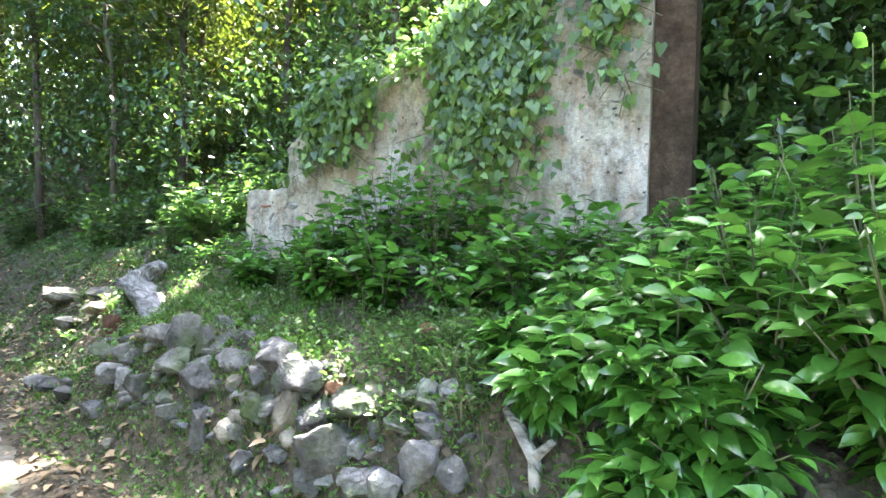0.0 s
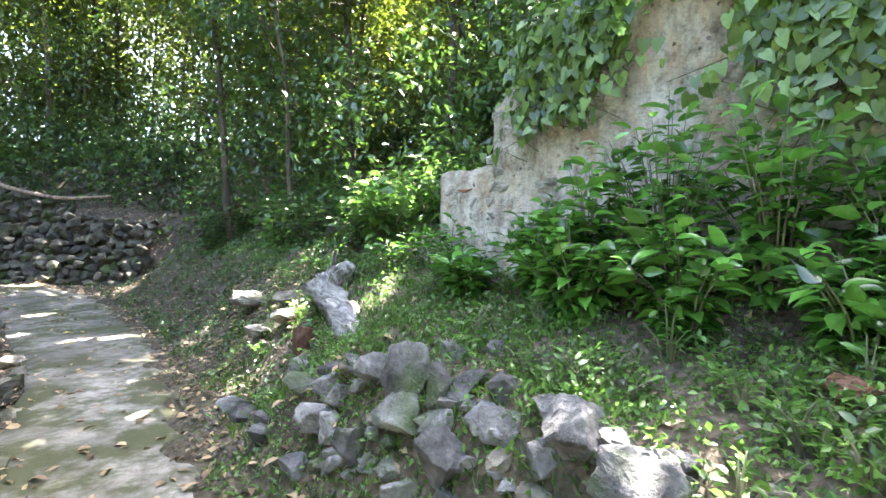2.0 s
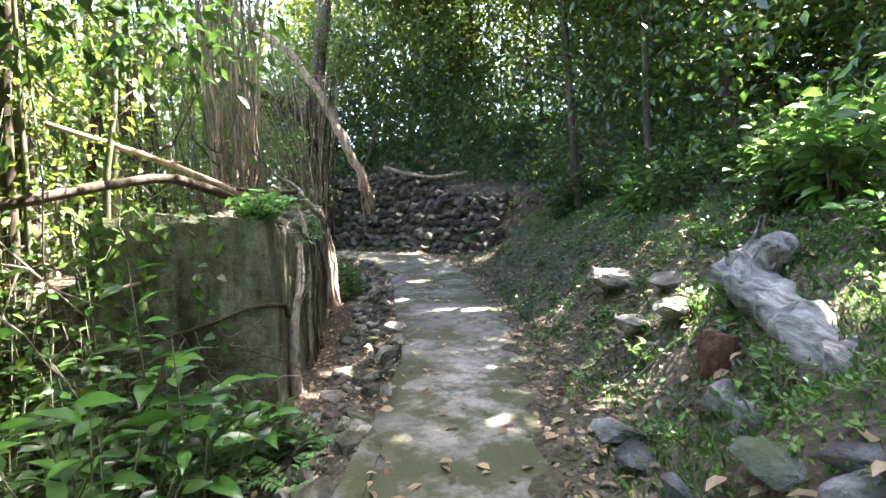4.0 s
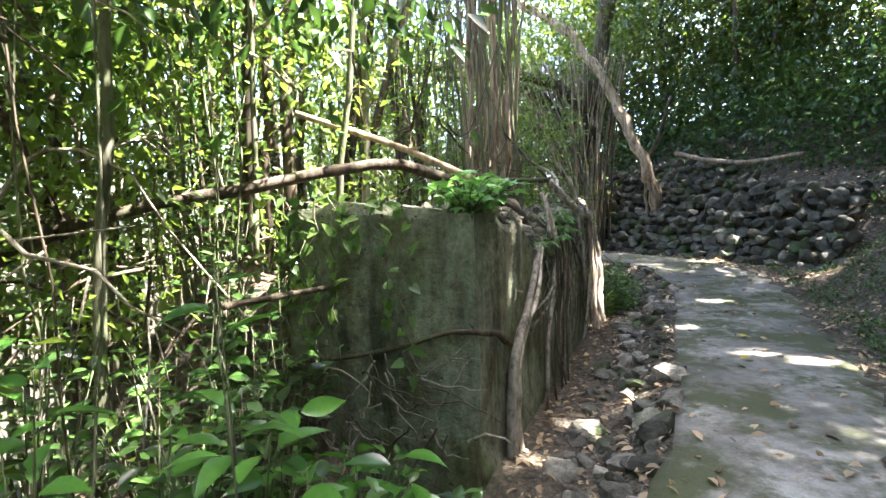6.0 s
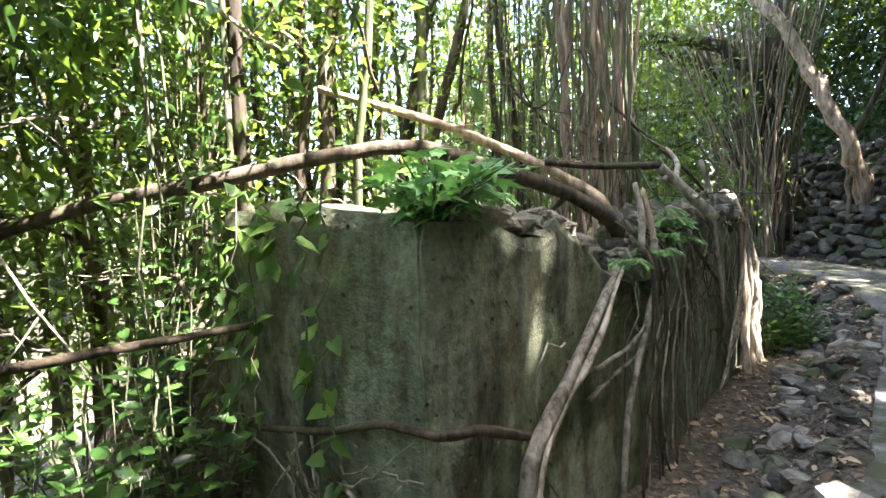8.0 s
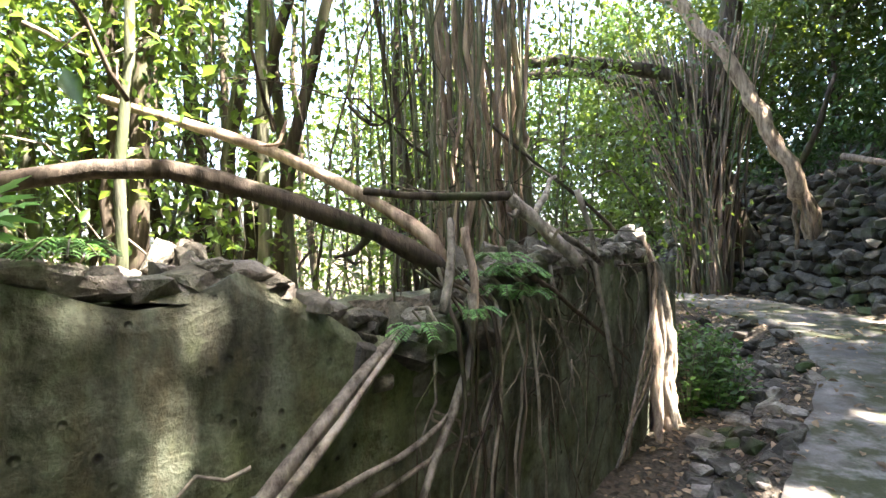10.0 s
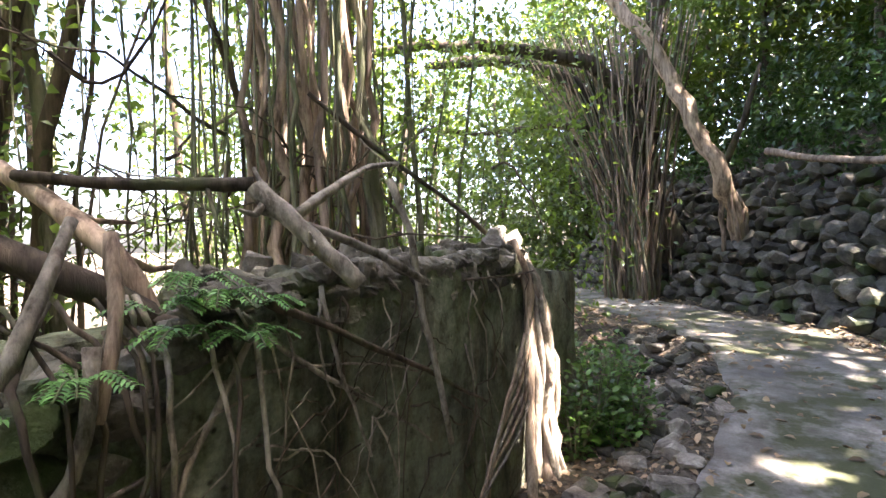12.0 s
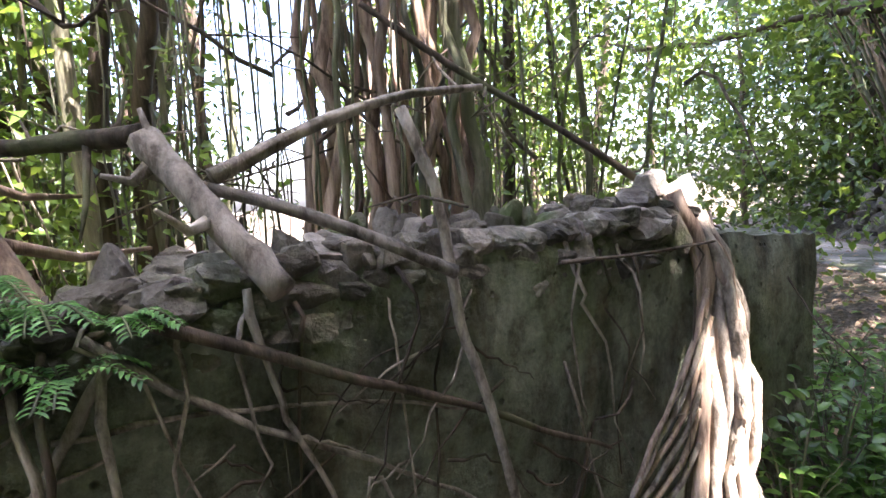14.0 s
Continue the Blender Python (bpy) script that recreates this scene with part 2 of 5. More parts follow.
class Tubes:
    """Bent, tapering tubes gathered into one mesh."""

    def __init__(self, sides=7):
        self.v, self.f, self.sides = [], [], sides

    def add(self, pts, radii, wobble=0.0, lump=0.12):
        pts = [Vector(p) for p in pts]
        k, base = self.sides, len(self.v)
        side = None
        for i, p in enumerate(pts):
            d = (pts[min(i + 1, len(pts) - 1)] - pts[max(i - 1, 0)]).normalized()
            if side is None:
                side = d.orthogonal().normalized()
            side = (side - d * side.dot(d)).normalized()
            other = d.cross(side)
            r = radii[i] if hasattr(radii, "__len__") else radii
            c = p + Vector(RNG.normal(0, wobble, 3)) if wobble and 0 < i < len(pts) - 1 else p
            for j in range(k):
                a = 2 * math.pi * j / k
                rr = r * (1 + lump * RNG.normal())
                self.v.append(c + side * math.cos(a) * rr + other * math.sin(a) * rr)
        for i in range(len(pts) - 1):
            for j in range(k):
                a, b = base + i * k + j, base + i * k + (j + 1) % k
                self.f.append((a, b, b + k, a + k))
        self.f.append(tuple(base + j for j in reversed(range(k))))
        self.f.append(tuple(base + (len(pts) - 1) * k + j for j in range(k)))
        return self

    def mesh(self, name, mat):
        return mesh_from(name, self.v, self.f, mat, True)


def curve_points(pts, n=12):
    """A smooth line through a few points (Catmull-Rom)."""
    p = [np.array(q, float) for q in pts]
    p = [2 * p[0] - p[1]] + p + [2 * p[-1] - p[-2]]
    out = []
    seg = len(p) - 3
    for i in range(n + 1):
        u = i / n * seg
        k = min(int(u), seg - 1)
        u -= k
        a, b, c, d = p[k:k + 4]
        out.append(0.5 * (2 * b + (c - a) * u + (2 * a - 5 * b + 4 * c - d) * u * u + (3 * b - a - 3 * c + d) * u ** 3))
    return out


LEAF_LOW = (np.array([(0, 0, 0), (0.45, -0.5, 0.10), (1, 0, -0.12), (0.45, 0.5, 0.10)]), [(0, 1, 2), (0, 2, 3)])
LEAF_MID = (np.array([(0, 0, 0), (0.3, -0.45, 0.08), (0.68, -0.40, 0.03), (1, 0, -0.2), (0.68, 0.40, 0.03), (0.3, 0.45, 0.08), (0.5, 0, 0.0)]),
            [(0, 1, 6), (1, 2, 6), (2, 3, 6), (3, 4, 6), (4, 5, 6), (5, 0, 6)])
_n = [0.0, 0.1, 0.25, 0.42, 0.6, 0.78, 0.92]
_w = [0.03, 0.24, 0.43, 0.5, 0.44, 0.27, 0.1]
_v, _f = [], []
for _x, _y in zip(_n, _w):
    _z = -0.28 * _x * _x
    _v += [(_x, -_y, _z + 0.16 * _y), (_x, 0, _z), (_x, _y, _z + 0.16 * _y)]
_v.append((1.03, 0, -0.33))
for _i in range(len(_n) - 1):
    _a = 3 * _i
    _f += [(_a, _a + 3, _a + 4, _a + 1), (_a + 1, _a + 4, _a + 5, _a + 2)]
_f += [(18, 21, 19), (19, 21, 20)]
LEAF_FULL = (np.array(_v), _f)
LEAF_HEART = (np.array([(0.08, 0, 0), (-0.10, -0.28, 0.05), (0.15, -0.52, 0.06), (0.55, -0.36, 0.0), (1, 0, -0.18), (0.55, 0.36, 0.0), (0.15, 0.52, 0.06), (-0.10, 0.28, 0.05), (0.5, 0, -0.06)]),
              [(0, 1, 2), (0, 2, 8), (2, 3, 8), (3, 4, 8), (4, 5, 8), (5, 6, 8), (6, 0, 8), (6, 7, 0)])


_v = [(0.0, 0.0, 0.0)]
for _a, _r in ((-150, 0.16), (-112, 0.5), (-84, 0.3), (-58, 0.74), (-30, 0.42), (0, 1.0), (30, 0.42), (58, 0.74), (84, 0.3), (112, 0.5), (150, 0.16)):
    _v.append((0.12 + _r * math.cos(radians(_a)) * 0.88, _r * math.sin(radians(_a)) * 0.8, -0.12 * _r * _r + (0.05 if _r < 0.45 else 0.0)))
LEAF_LOBED = (np.array(_v), [(0, _i, _i + 1) for _i in range(1, 11)])


def unit(a):
    return a / np.maximum(np.linalg.norm(a, axis=1, keepdims=True), 1e-9)


def leaf_mesh(name, P, D, N, L, W, template, mat):
    """Many leaves in one mesh: base points P, directions D, upper sides N, lengths and widths."""
    tv, tf = template
    A = unit(np.asarray(D, float))
    S = unit(np.cross(np.asarray(N, float), A))
    U = np.cross(A, S)
    L, W = np.broadcast_to(L, len(A))[:, None, None], np.broadcast_to(W, len(A))[:, None, None]
    V = np.asarray(P)[:, None, :] + L * tv[None, :, 0:1] * A[:, None, :] + W * tv[None, :, 1:2] * S[:, None, :] + L * tv[None, :, 2:3] * U[:, None, :]
    V = V.reshape(-1, 3)
    n, k = len(A), len(tv)
    loops = np.concatenate([np.array(f) for f in tf])
    sizes = np.array([len(f) for f in tf])
    li = (loops[None, :] + k * np.arange(n)[:, None]).ravel()
    sz = np.tile(sizes, n)
    me = bpy.data.meshes.new(name)
    me.vertices.add(len(V))
    me.vertices.foreach_set("co", V.ravel())
    me.loops.add(len(li))
    me.loops.foreach_set("vertex_index", li.astype(np.int32))
    me.polygons.add(len(sz))
    me.polygons.foreach_set("loop_start", np.concatenate([[0], np.cumsum(sz)[:-1]]).astype(np.int32))
    me.polygons.foreach_set("loop_total", sz.astype(np.int32))
    me.polygons.foreach_set("use_smooth", np.ones(len(sz), bool))
    me.materials.append(mat)
    me.update()
    me.validate()
    return me


def sprays(centres, each, spread, droop=0.25):
    """Leaf bases, directions and normals in loose sprays round twig ends."""
    C = np.repeat(np.asarray(centres, float), each, axis=0)
    off = RNG.normal(0, 1, (len(C), 3)) * spread
    P = C + off
    D = unit(off * 0.8 / max(spread, 1e-6) + RNG.normal(0, 0.7, (len(C), 3)) + np.array([0, 0, -droop]))
    N = unit(np.array([0, 0, 1.0]) + RNG.normal(0, 0.55, (len(C), 3)))
    return P, D, N


# spots chosen for sun patches; gaps in the crowns are cut towards the sun
SUNLIT = [(0.08, 5.02, 0.2), (0.08, 5.0, 0.7), (-0.05, 4.9, 1.45), (1.77, 2.6, 0), (2.2, 2.4, 0), (2.65, 2.25, 0), (1.85, 9.1, 0.28), (1.2, 3.6, 0), (0.45, 1.25, -0.3), (1.3, -3.6, 0), (-0.5, 0.8, 1.4), (-0.4, 0.2, 1.5), (0.22, 0.5, -0.35), (0.9, 1.7, -0.1), (4.6, -0.4, 1.8), (1.6, 5.2, 0.05), (2.9, -2.45, 0.6), (0.1, 5.05, -0.2), (0.1, 5.02, 0.45), (-1.0, 4.0, 2.2), (-1.0, 4.0, 3.0), (4.1, -1.4, 1.3), (3.7, -0.5, 0.9), (3.1, 0.4, 0.5), (4.4, 0.6, 1.5), (3.5, 1.6, 0.8), (2.9, -1.3, 0.5), (4.9, -1.0, 2.0), (5.2, 0.2, 2.2)]


def thin_out(P, *more, radius=0.23):
    """Leaves out leaves between the SUNLIT spots and the sun, so sun patches fall there."""
    keep = np.ones(len(P), bool)
    d = np.array(SUN_TO)
    for g in SUNLIT:
        v = P - np.array(g)
        along = v @ d
        keep &= (np.linalg.norm(v - along[:, None] * d, axis=1) > radius) | (along < 1.5)
    return tuple(a[keep] for a in (P, *more))


def rock_mesh(name, mat, seed, size=(1, 1, 1), points=22, power=0.85, fine=False):
    r = np.random.default_rng(seed)
    q = unit(r.normal(0, 1, (points, 3)))
    q = np.sign(q) * np.abs(q) ** power
    q = q / np.abs(q).max() * 0.5 * np.array(size)
    bm = bmesh.new()
    for c in q:
        bm.verts.new(c)
    bmesh.ops.convex_hull(bm, input=bm.verts)
    bmesh.ops.delete(bm, geom=[v for v in bm.verts if not v.link_faces], context="VERTS")
    bmesh.ops.bevel(bm, geom=bm.edges[:], offset=0.018, segments=1, affect="EDGES", clamp_overlap=True)
    if fine:
        bmesh.ops.triangulate(bm, faces=bm.faces[:])
        for _ in range(2):
            bmesh.ops.subdivide_edges(bm, edges=[e for e in bm.edges if e.calc_length() > 0.12], cuts=1, use_grid_fill=False)
            bmesh.ops.triangulate(bm, faces=bm.faces[:])
        for v in bm.verts:
            k = v.co * 2.6 + Vector((seed, 0, 0))
            v.co *= 1 + 0.12 * noise.noise(k) + 0.08 * noise.noise(k * 2.7) + 0.04 * noise.noise(k * 7)
    me = bpy.data.meshes.new(name)
    bm.to_mesh(me)
    bm.free()
    me.materials.append(mat)
    return me


def sstep(a, b, x):
    u = min(1.0, max(0.0, (x - a) / (b - a)))
    return u * u * (3 - 2 * u)


def lerp_table(tab, y):
    for (a, va), (b, vb) in zip(tab, tab[1:]):
        if y <= b:
            return va + (vb - va) * max(0.0, (y - a) / (b - a))
    return tab[-1][1]


def open_to_sky(x, y):
    """The clearing in the thicket, seen across the block."""
    return x < 1 and abs(y - 2.76 - (1.46 - x) * 0.235) < 0.145 * (1.46 - x)


# ---- the lie of the land ----
PATH_LEFT = [(-14, -1.6), (-8, -0.9), (-4, 0.2), (-1.9, 0.62), (-0.6, 0.95), (0.9, 1.15), (3.6, 1.15), (6.5, 1.2), (8.2, 0.75), (9.6, -0.5), (10.8, -2.0), (13.5, -5.0), (16, -8)]
PATH_RIGHT = [(-14, 0.2), (-8, 0.75), (-5, 1.15), (-3.5, 1.4), (-1.8, 1.8), (-0.4, 2.07), (0.7, 2.3), (2.2, 2.6), (5, 2.75), (7.5, 2.7), (9.0, 2.0), (10.4, 0.7), (12.0, -1.0), (14.5, -4.2), (17, -7)]


def path_z(y):
    return 0.34 * sstep(3.0, 11.0, y)


def ground_z(x, y):
    right, left = lerp_table(PATH_RIGHT, y), lerp_table(PATH_LEFT, y)
    z = path_z(y) - 0.05
    # terrace behind the dry-stone edge, then the free bank
    terrace = 0.72 * sstep(1.72, 2.3, x) + 0.35 * sstep(2.3, 4.0, x) + 0.33 * min(9, max(0, x - 5.0))
    d = max(0.0, x - right - 0.1)
    bank = 0.75 * sstep(0.25, 1.5, d) + 0.32 * max(0, d - 0.5) * sstep(0, 2, d)
    bank = min(bank, 4.2 + 0.08 * d)
    bank *= 1 - sstep(6.2, 8.0, y)
    k = sstep(-3.4, -1.9, y)
    z += (1 - k) * terrace + k * bank
    if x > right - 0.4:
        z += 0.075 * sstep(right - 0.4, right + 0.05, x) * (0.6 + noise.noise(Vector((x * 4, y * 4, 12))))
    # ditch between the path and the block, and the low ground beyond
    if x < left:
        e = left - x
        low = 0.33 * sstep(0.05, 0.55, e) * sstep(-8, -4, y) * (1 - sstep(7.5, 9.5, y))
        low += 0.25 * sstep(0.6, 1.6, e) * (1 - sstep(-1.0, 0.5, y))
        z -= low
    # the hill falls away behind the block
    if x < -0.8:
        z += 1.25 * sstep(0.8, 1.6, -x) * sstep(-0.5, 0.3, y) * (1 - sstep(5.2, 7.0, y)) * (1 - sstep(2.2, 5.5, -x))
    if x < -2.0:
        z -= 0.30 * min(-x - 2.0, 30) * sstep(2.0, 4.5, -x) * (1 - 0.75 * sstep(7, 12, y))
    # raised ground held by the far stone wall
    u = (x - 3.1) * 0.69 + (y - 8.5) * 0.72
    z += (0.35 * sstep(0.1, 0.5, u) + 1.35 * min(1.0, max(0.0, (u - 0.1) / 1.35))) * sstep(6.5, 8.5, y) * sstep(-4.5, -1.0, x) + (1.0 * sstep(1.3, 4.0, u) + 0.3 * min(9, max(0, u - 2.0))) * sstep(6.5, 8.5, y)
    far = max(abs(x), abs(y - 2))
    z += 0.07 * noise.noise(Vector((x * 1.3, y * 1.3, 3))) * (0.25 if left - 0.1 < x < right + 0.1 else 1) + 0.02 * noise.noise(Vector((x * 6, y * 6, 1))) * (0 if left < x < right else 1)
    return z + 0.5 * sstep(10, 40, far) * noise.noise(Vector((x * 0.08, y * 0.08, 0)))


def spaced(lo, hi, step, reach):
    core = list(np.arange(lo, hi + 1e-6, step))
    out, d = [], step
    a, b = lo, hi
    low, high = [], []
    while a > -reach:
        d *= 1.35
        a -= d
        b += d
        low.append(a)
        high.append(b)
    return low[::-1] + core + high


def build_ground():
    xs, ys = spaced(-3.0, 6.0, 0.11, 400), spaced(-8.5, 13.0, 0.11, 400)
    verts = [(x, y, ground_z(x, y)) for y in ys for x in xs]
    w = len(xs)
    faces = [(j * w + i, j * w + i + 1, (j + 1) * w + i + 1, (j + 1) * w + i) for j in range(len(ys) - 1) for i in range(w - 1)]
    tagged(new("ground", mesh_from("ground", verts, faces, SOIL, True)), "brown forest soil with leaf litter and moss", "ground", kind="structure")


build_ground()


def build_path():
    """The concrete footpath: a thin slab with broken edges."""
    n, k = 190, 9
    verts, faces = [], []
    for i in range(n):
        y = -12.0 + 27.5 * i / (n - 1)
        l, r = lerp_table(PATH_LEFT, y), lerp_table(PATH_RIGHT, y)
        l += 0.05 * noise.noise(Vector((y * 2.2, 0, 0))) + 0.03 * noise.noise(Vector((y * 9, 0, 4)))
        r += 0.16 * noise.noise(Vector((y * 1.7, 5, 0))) + 0.07 * noise.noise(Vector((y * 7, 7, 0)))
        z = path_z(y)
        row = [(l - 0.01, -0.16), (l, -0.012)] + [(l + (r - l) * j / k, 0.012 * noise.noise(Vector((l + (r - l) * j / k, y, 0)) * 1.5)) for j in range(1, k)] + [(r, -0.02), (r + 0.03, -0.14)]
        verts += [(x, y, z + h) for x, h in row]
    w = k + 3
    for i in range(n - 1):
        for j in range(w - 1):
            a = i * w + j
            faces.append((a, a + 1, a + w + 1, a + w))
    tagged(new("path", mesh_from("path", verts, faces, CONCRETE, True)), "worn concrete footpath with moss and broken edges", "path", kind="structure")


build_path()

# ---- the ruined walls ----
def wall_mesh(name, mat, length, top, low, thick, place, rough=0.03, step=0.06, rows=26, seed=0.0, cap_drop=0.03):
    """An upright wall along u with a ragged top. place(u, depth, z) gives the point; depth goes into the wall."""
    us = sorted(set([round(i * length / int(length / step), 4) for i in range(int(length / step) + 1)] + [u + e for u, _ in top[1:-1] for e in (-0.004, 0.004)]))
    us = [u for u in us if 0 <= u <= length]
    verts, faces = [], []
    ring = rows + 4
    for u in us:
        t = lerp_table(top, u) + 0.035 * noise.noise(Vector((u * 4.0, seed, 0))) + 0.02 * noise.noise(Vector((u * 13.0, seed, 2)))
        for i in range(rows):
            z = low + (t - low) * i / (rows - 1)
            d = rough * noise.noise(Vector((u * 1.4, z * 1.4, seed))) + 0.35 * rough * noise.noise(Vector((u * 6, z * 6, seed + 3)))
            if i == rows - 1:
                d += 0.02
            verts.append(place(u, d, z))
        verts.append(place(u, thick * 0.5, t + 0.03 * noise.noise(Vector((u * 7, seed, 8)))))
        verts.append(place(u, thick, t - cap_drop))
        verts.append(place(u, thick, (t + low) / 2))
        verts.append(place(u, thick, low))
    for i in range(len(us) - 1):
        for j in range(ring):
            a, b = i * ring + j, i * ring + (j + 1) % ring
            faces.append((a, a + ring, b + ring, b))
    faces.append(tuple(range(ring)))
    faces.append(tuple(reversed(range((len(us) - 1) * ring, len(us) * ring))))
    return mesh_from(name, verts, faces, mat)


ROCKS = {}


def rocks_of(mat):
    if mat.name not in ROCKS:
        ROCKS[mat.name] = [rock_mesh("stone", mat, 11 + 7 * i, points=((9, 11, 14) if mat == LIMESTONE else (14, 18, 22))[i % 3], fine=mat != DARK_STONE) for i in range(14)]
    return ROCKS[mat.name]


def stone(parent, mat, at, size, turn=None, name="stone", label=""):
    """One stone of given length, depth and height, its origin at its middle."""
    me = rocks_of(mat)[int(RNG.integers(14))]
    r = turn if turn is not None else tuple(RNG.normal(0, 14, 2)) + (float(RNG.uniform(0, 360)),)
    return part(name, me, parent, label, pose(*at, *r) @ Matrix.Diagonal((*size, 1)))


def build_ruin():
    ruin = thing("ruined_wall", (0, 0, 0), "ruined plastered masonry wall overgrown with vines", "wall", kind="structure")
    top = [(0, 1.97), (0.64, 2.0), (0.65, 2.48), (1.0, 2.72), (1.6, 2.95), (2.4, 3.15), (3.2, 3.45), (4.33, 4.0)]
    part("wall_face", wall_mesh("wall_face", RUIN_PLASTER, 4.33, top, 0.6, 0.42, lambda u, d, z: (3.94 + d, -2.31 - u, z), 0.035), ruin)
    jamb = wall_mesh("jamb", ROTTEN, 0.27, [(0, 4.0), (0.27, 3.9)], 0.6, 0.5, lambda u, d, z: (4.02 + 0.35 * u + d, -6.645 - u, z), 0.04, step=0.045, seed=4)
    part("jamb", jamb, ruin, "crumbling brown doorway jamb")
    # bare masonry where the plaster has gone
    for _ in range(75):
        u, z = RNG.uniform(0.05, 1.5), RNG.uniform(1.1, 2.4)
        if z > lerp_table(top, u) - 0.12:
            continue
        z = 0.12 * round(z / 0.12)
        stone(ruin, MASONRY, (3.962, -2.31 - u, z), (0.06, RNG.uniform(0.1, 0.24), RNG.uniform(0.07, 0.115)), (0, 0, RNG.normal(0, 3)))
    for _ in range(26):
        stone(ruin, LIMESTONE if RNG.random() < 0.6 else MASONRY, (3.97, -6.6 + RNG.uniform(0.03, 0.5), RNG.uniform(1.2, 2.9)), (0.07, RNG.uniform(0.08, 0.2), RNG.uniform(0.06, 0.13)), (0, 0, RNG.normal(0, 3)))
    for u, z in ((0.3, 1.8),):
        stone(ruin, RED_STONE, (3.958, -2.31 - u, z), (0.06, 0.2, 0.045), (0, 0, 2), "brick")


def build_block():
    block = thing("ruined_block", (0, 0, 0), "low ruined block of mossy plastered rubble, roots on it", "ruin", kind="structure")
    top = [(0, 1.36), (0.37, 1.36), (0.74, 1.27), (0.96, 1.36), (1.29, 1.2), (1.5, 1.08), (1.85, 0.99), (2.3, 1.03), (2.6, 1.26), (3.2, 1.33), (4.0, 1.32), (4.9, 1.38), (5.05, 1.25)]
    part("long_wall", wall_mesh("long_wall", BLOCK_PLASTER, 5.05, top, -0.7, 0.4, lambda u, d, z: (-d, u, z), 0.035, rows=34, seed=2), block)
    top2 = [(0, 1.36), (0.5, 1.42), (1.0, 1.47), (1.42, 1.40)]
    part("end_wall", wall_mesh("end_wall", BLOCK_PLASTER, 1.42, top2, -0.7, 0.4, lambda u, d, z: (-u - 0.003, 0.004 + d, z), 0.03, rows=30, seed=9), block)
    # rubble and earth filling the top
    n = 40
    verts = [(-0.3 - 1.5 * i / 10, 0.2 + 4.9 * j / n, (1.14 if j / n > 0.5 or j / n < 0.2 else 0.98) - 0.02 * i + 0.07 * noise.noise(Vector((i * 0.6, j * 0.5, 7)))) for j in range(n + 1) for i in range(11)]
    faces = [(j * 11 + i, j * 11 + i + 1, j * 11 + i + 12, j * 11 + i + 11) for j in range(n) for i in range(10)]
    part("earth_fill", mesh_from("earth_fill", verts, faces, SOIL, True), block, "dark earth with dead leaves")
    back = wall_mesh("back_wall", BLOCK_PLASTER, 4.2, [(0, 1.0), (5, 1.0)], -2.2, 0.3, lambda u, d, z: (-1.85 + d, 0.6 + u, z), 0.03, rows=8, seed=5)
    part("back_wall", back, block)
    far = wall_mesh("far_wall", BLOCK_PLASTER, 1.5, [(0, 1.15), (1.5, 1.0)], -0.7, 0.3, lambda u, d, z: (-0.35 - u, 5.05 - d, z), 0.03, rows=8, seed=6)
    part("far_wall", far, block)
    for y in np.arange(0.25, 5.0, 0.085):
        if 1.45 < y < 2.3 and RNG.random() < 0.6:
            continue
        base = lerp_table(top, y)
        if y > 2.45:
            for row in range(3):
                stone(block, BLOCK_RUBBLE, (-0.075 + RNG.normal(0, 0.012), y + RNG.normal(0, 0.02), base - 0.16 + row * 0.09), (0.2, RNG.uniform(0.11, 0.24), RNG.uniform(0.09, 0.13)), tuple(RNG.normal(0, 5, 3)))
        for row in range(1):
            sx, sy, sz = RNG.uniform(0.14, 0.3), RNG.uniform(0.12, 0.26), RNG.uniform(0.07, 0.13)
            if y < 1.4:
                sz *= 0.75
            stone(block, PALE_STONE if RNG.random() < 0.45 else BLOCK_RUBBLE, (RNG.uniform(-0.14, -0.04) - row * 0.04, y + RNG.normal(0, 0.03), base + 0.03), (sx, sy, sz), tuple(RNG.normal(0, 9, 3)))
        for _ in range(2):
            stone(block, PALE_STONE if RNG.random() < 0.35 else BLOCK_RUBBLE, (RNG.uniform(-0.6, -0.15), y, base + RNG.uniform(-0.02, 0.06)), tuple(RNG.uniform(0.08, 0.22, 3)))
    for _ in range(26):
        y = RNG.uniform(1.45, 2.5)
        w = RNG.uniform(0.12, 0.26)
        stone(block, DARK_STONE if RNG.random() < 0.6 else BLOCK_RUBBLE, (RNG.uniform(-0.12, -0.02), y, lerp_table(top, y) + RNG.uniform(-0.2, 0.06)), (w, w * 1.2, w * 0.75), tuple(RNG.normal(0, 12, 3)))
    for y in np.arange(2.5, 4.85, 0.23):
        base = lerp_table(top, y)
        stone(block, PALE_STONE if RNG.random() < 0.3 else BLOCK_RUBBLE, (-0.07 + RNG.normal(0, 0.015), y + RNG.normal(0, 0.04), base - 0.04 + RNG.normal(0, 0.03)), (0.24, RNG.uniform(0.2, 0.3), RNG.uniform(0.14, 0.2)), tuple(RNG.normal(0, 7, 3)))
    for x, y, z in ((-0.15, 4.78, 1.5), (-0.12, 4.95, 1.47), (-0.3, 4.9, 1.44), (-0.1, 4.62, 1.43)):
        stone(block, PALE_STONE, (x, y, z), (0.24, 0.22, 0.15))
    stub = thing("wall_stub", (0, 0, 0), "dark mossy wall stub beyond the block", "wall", kind="structure")
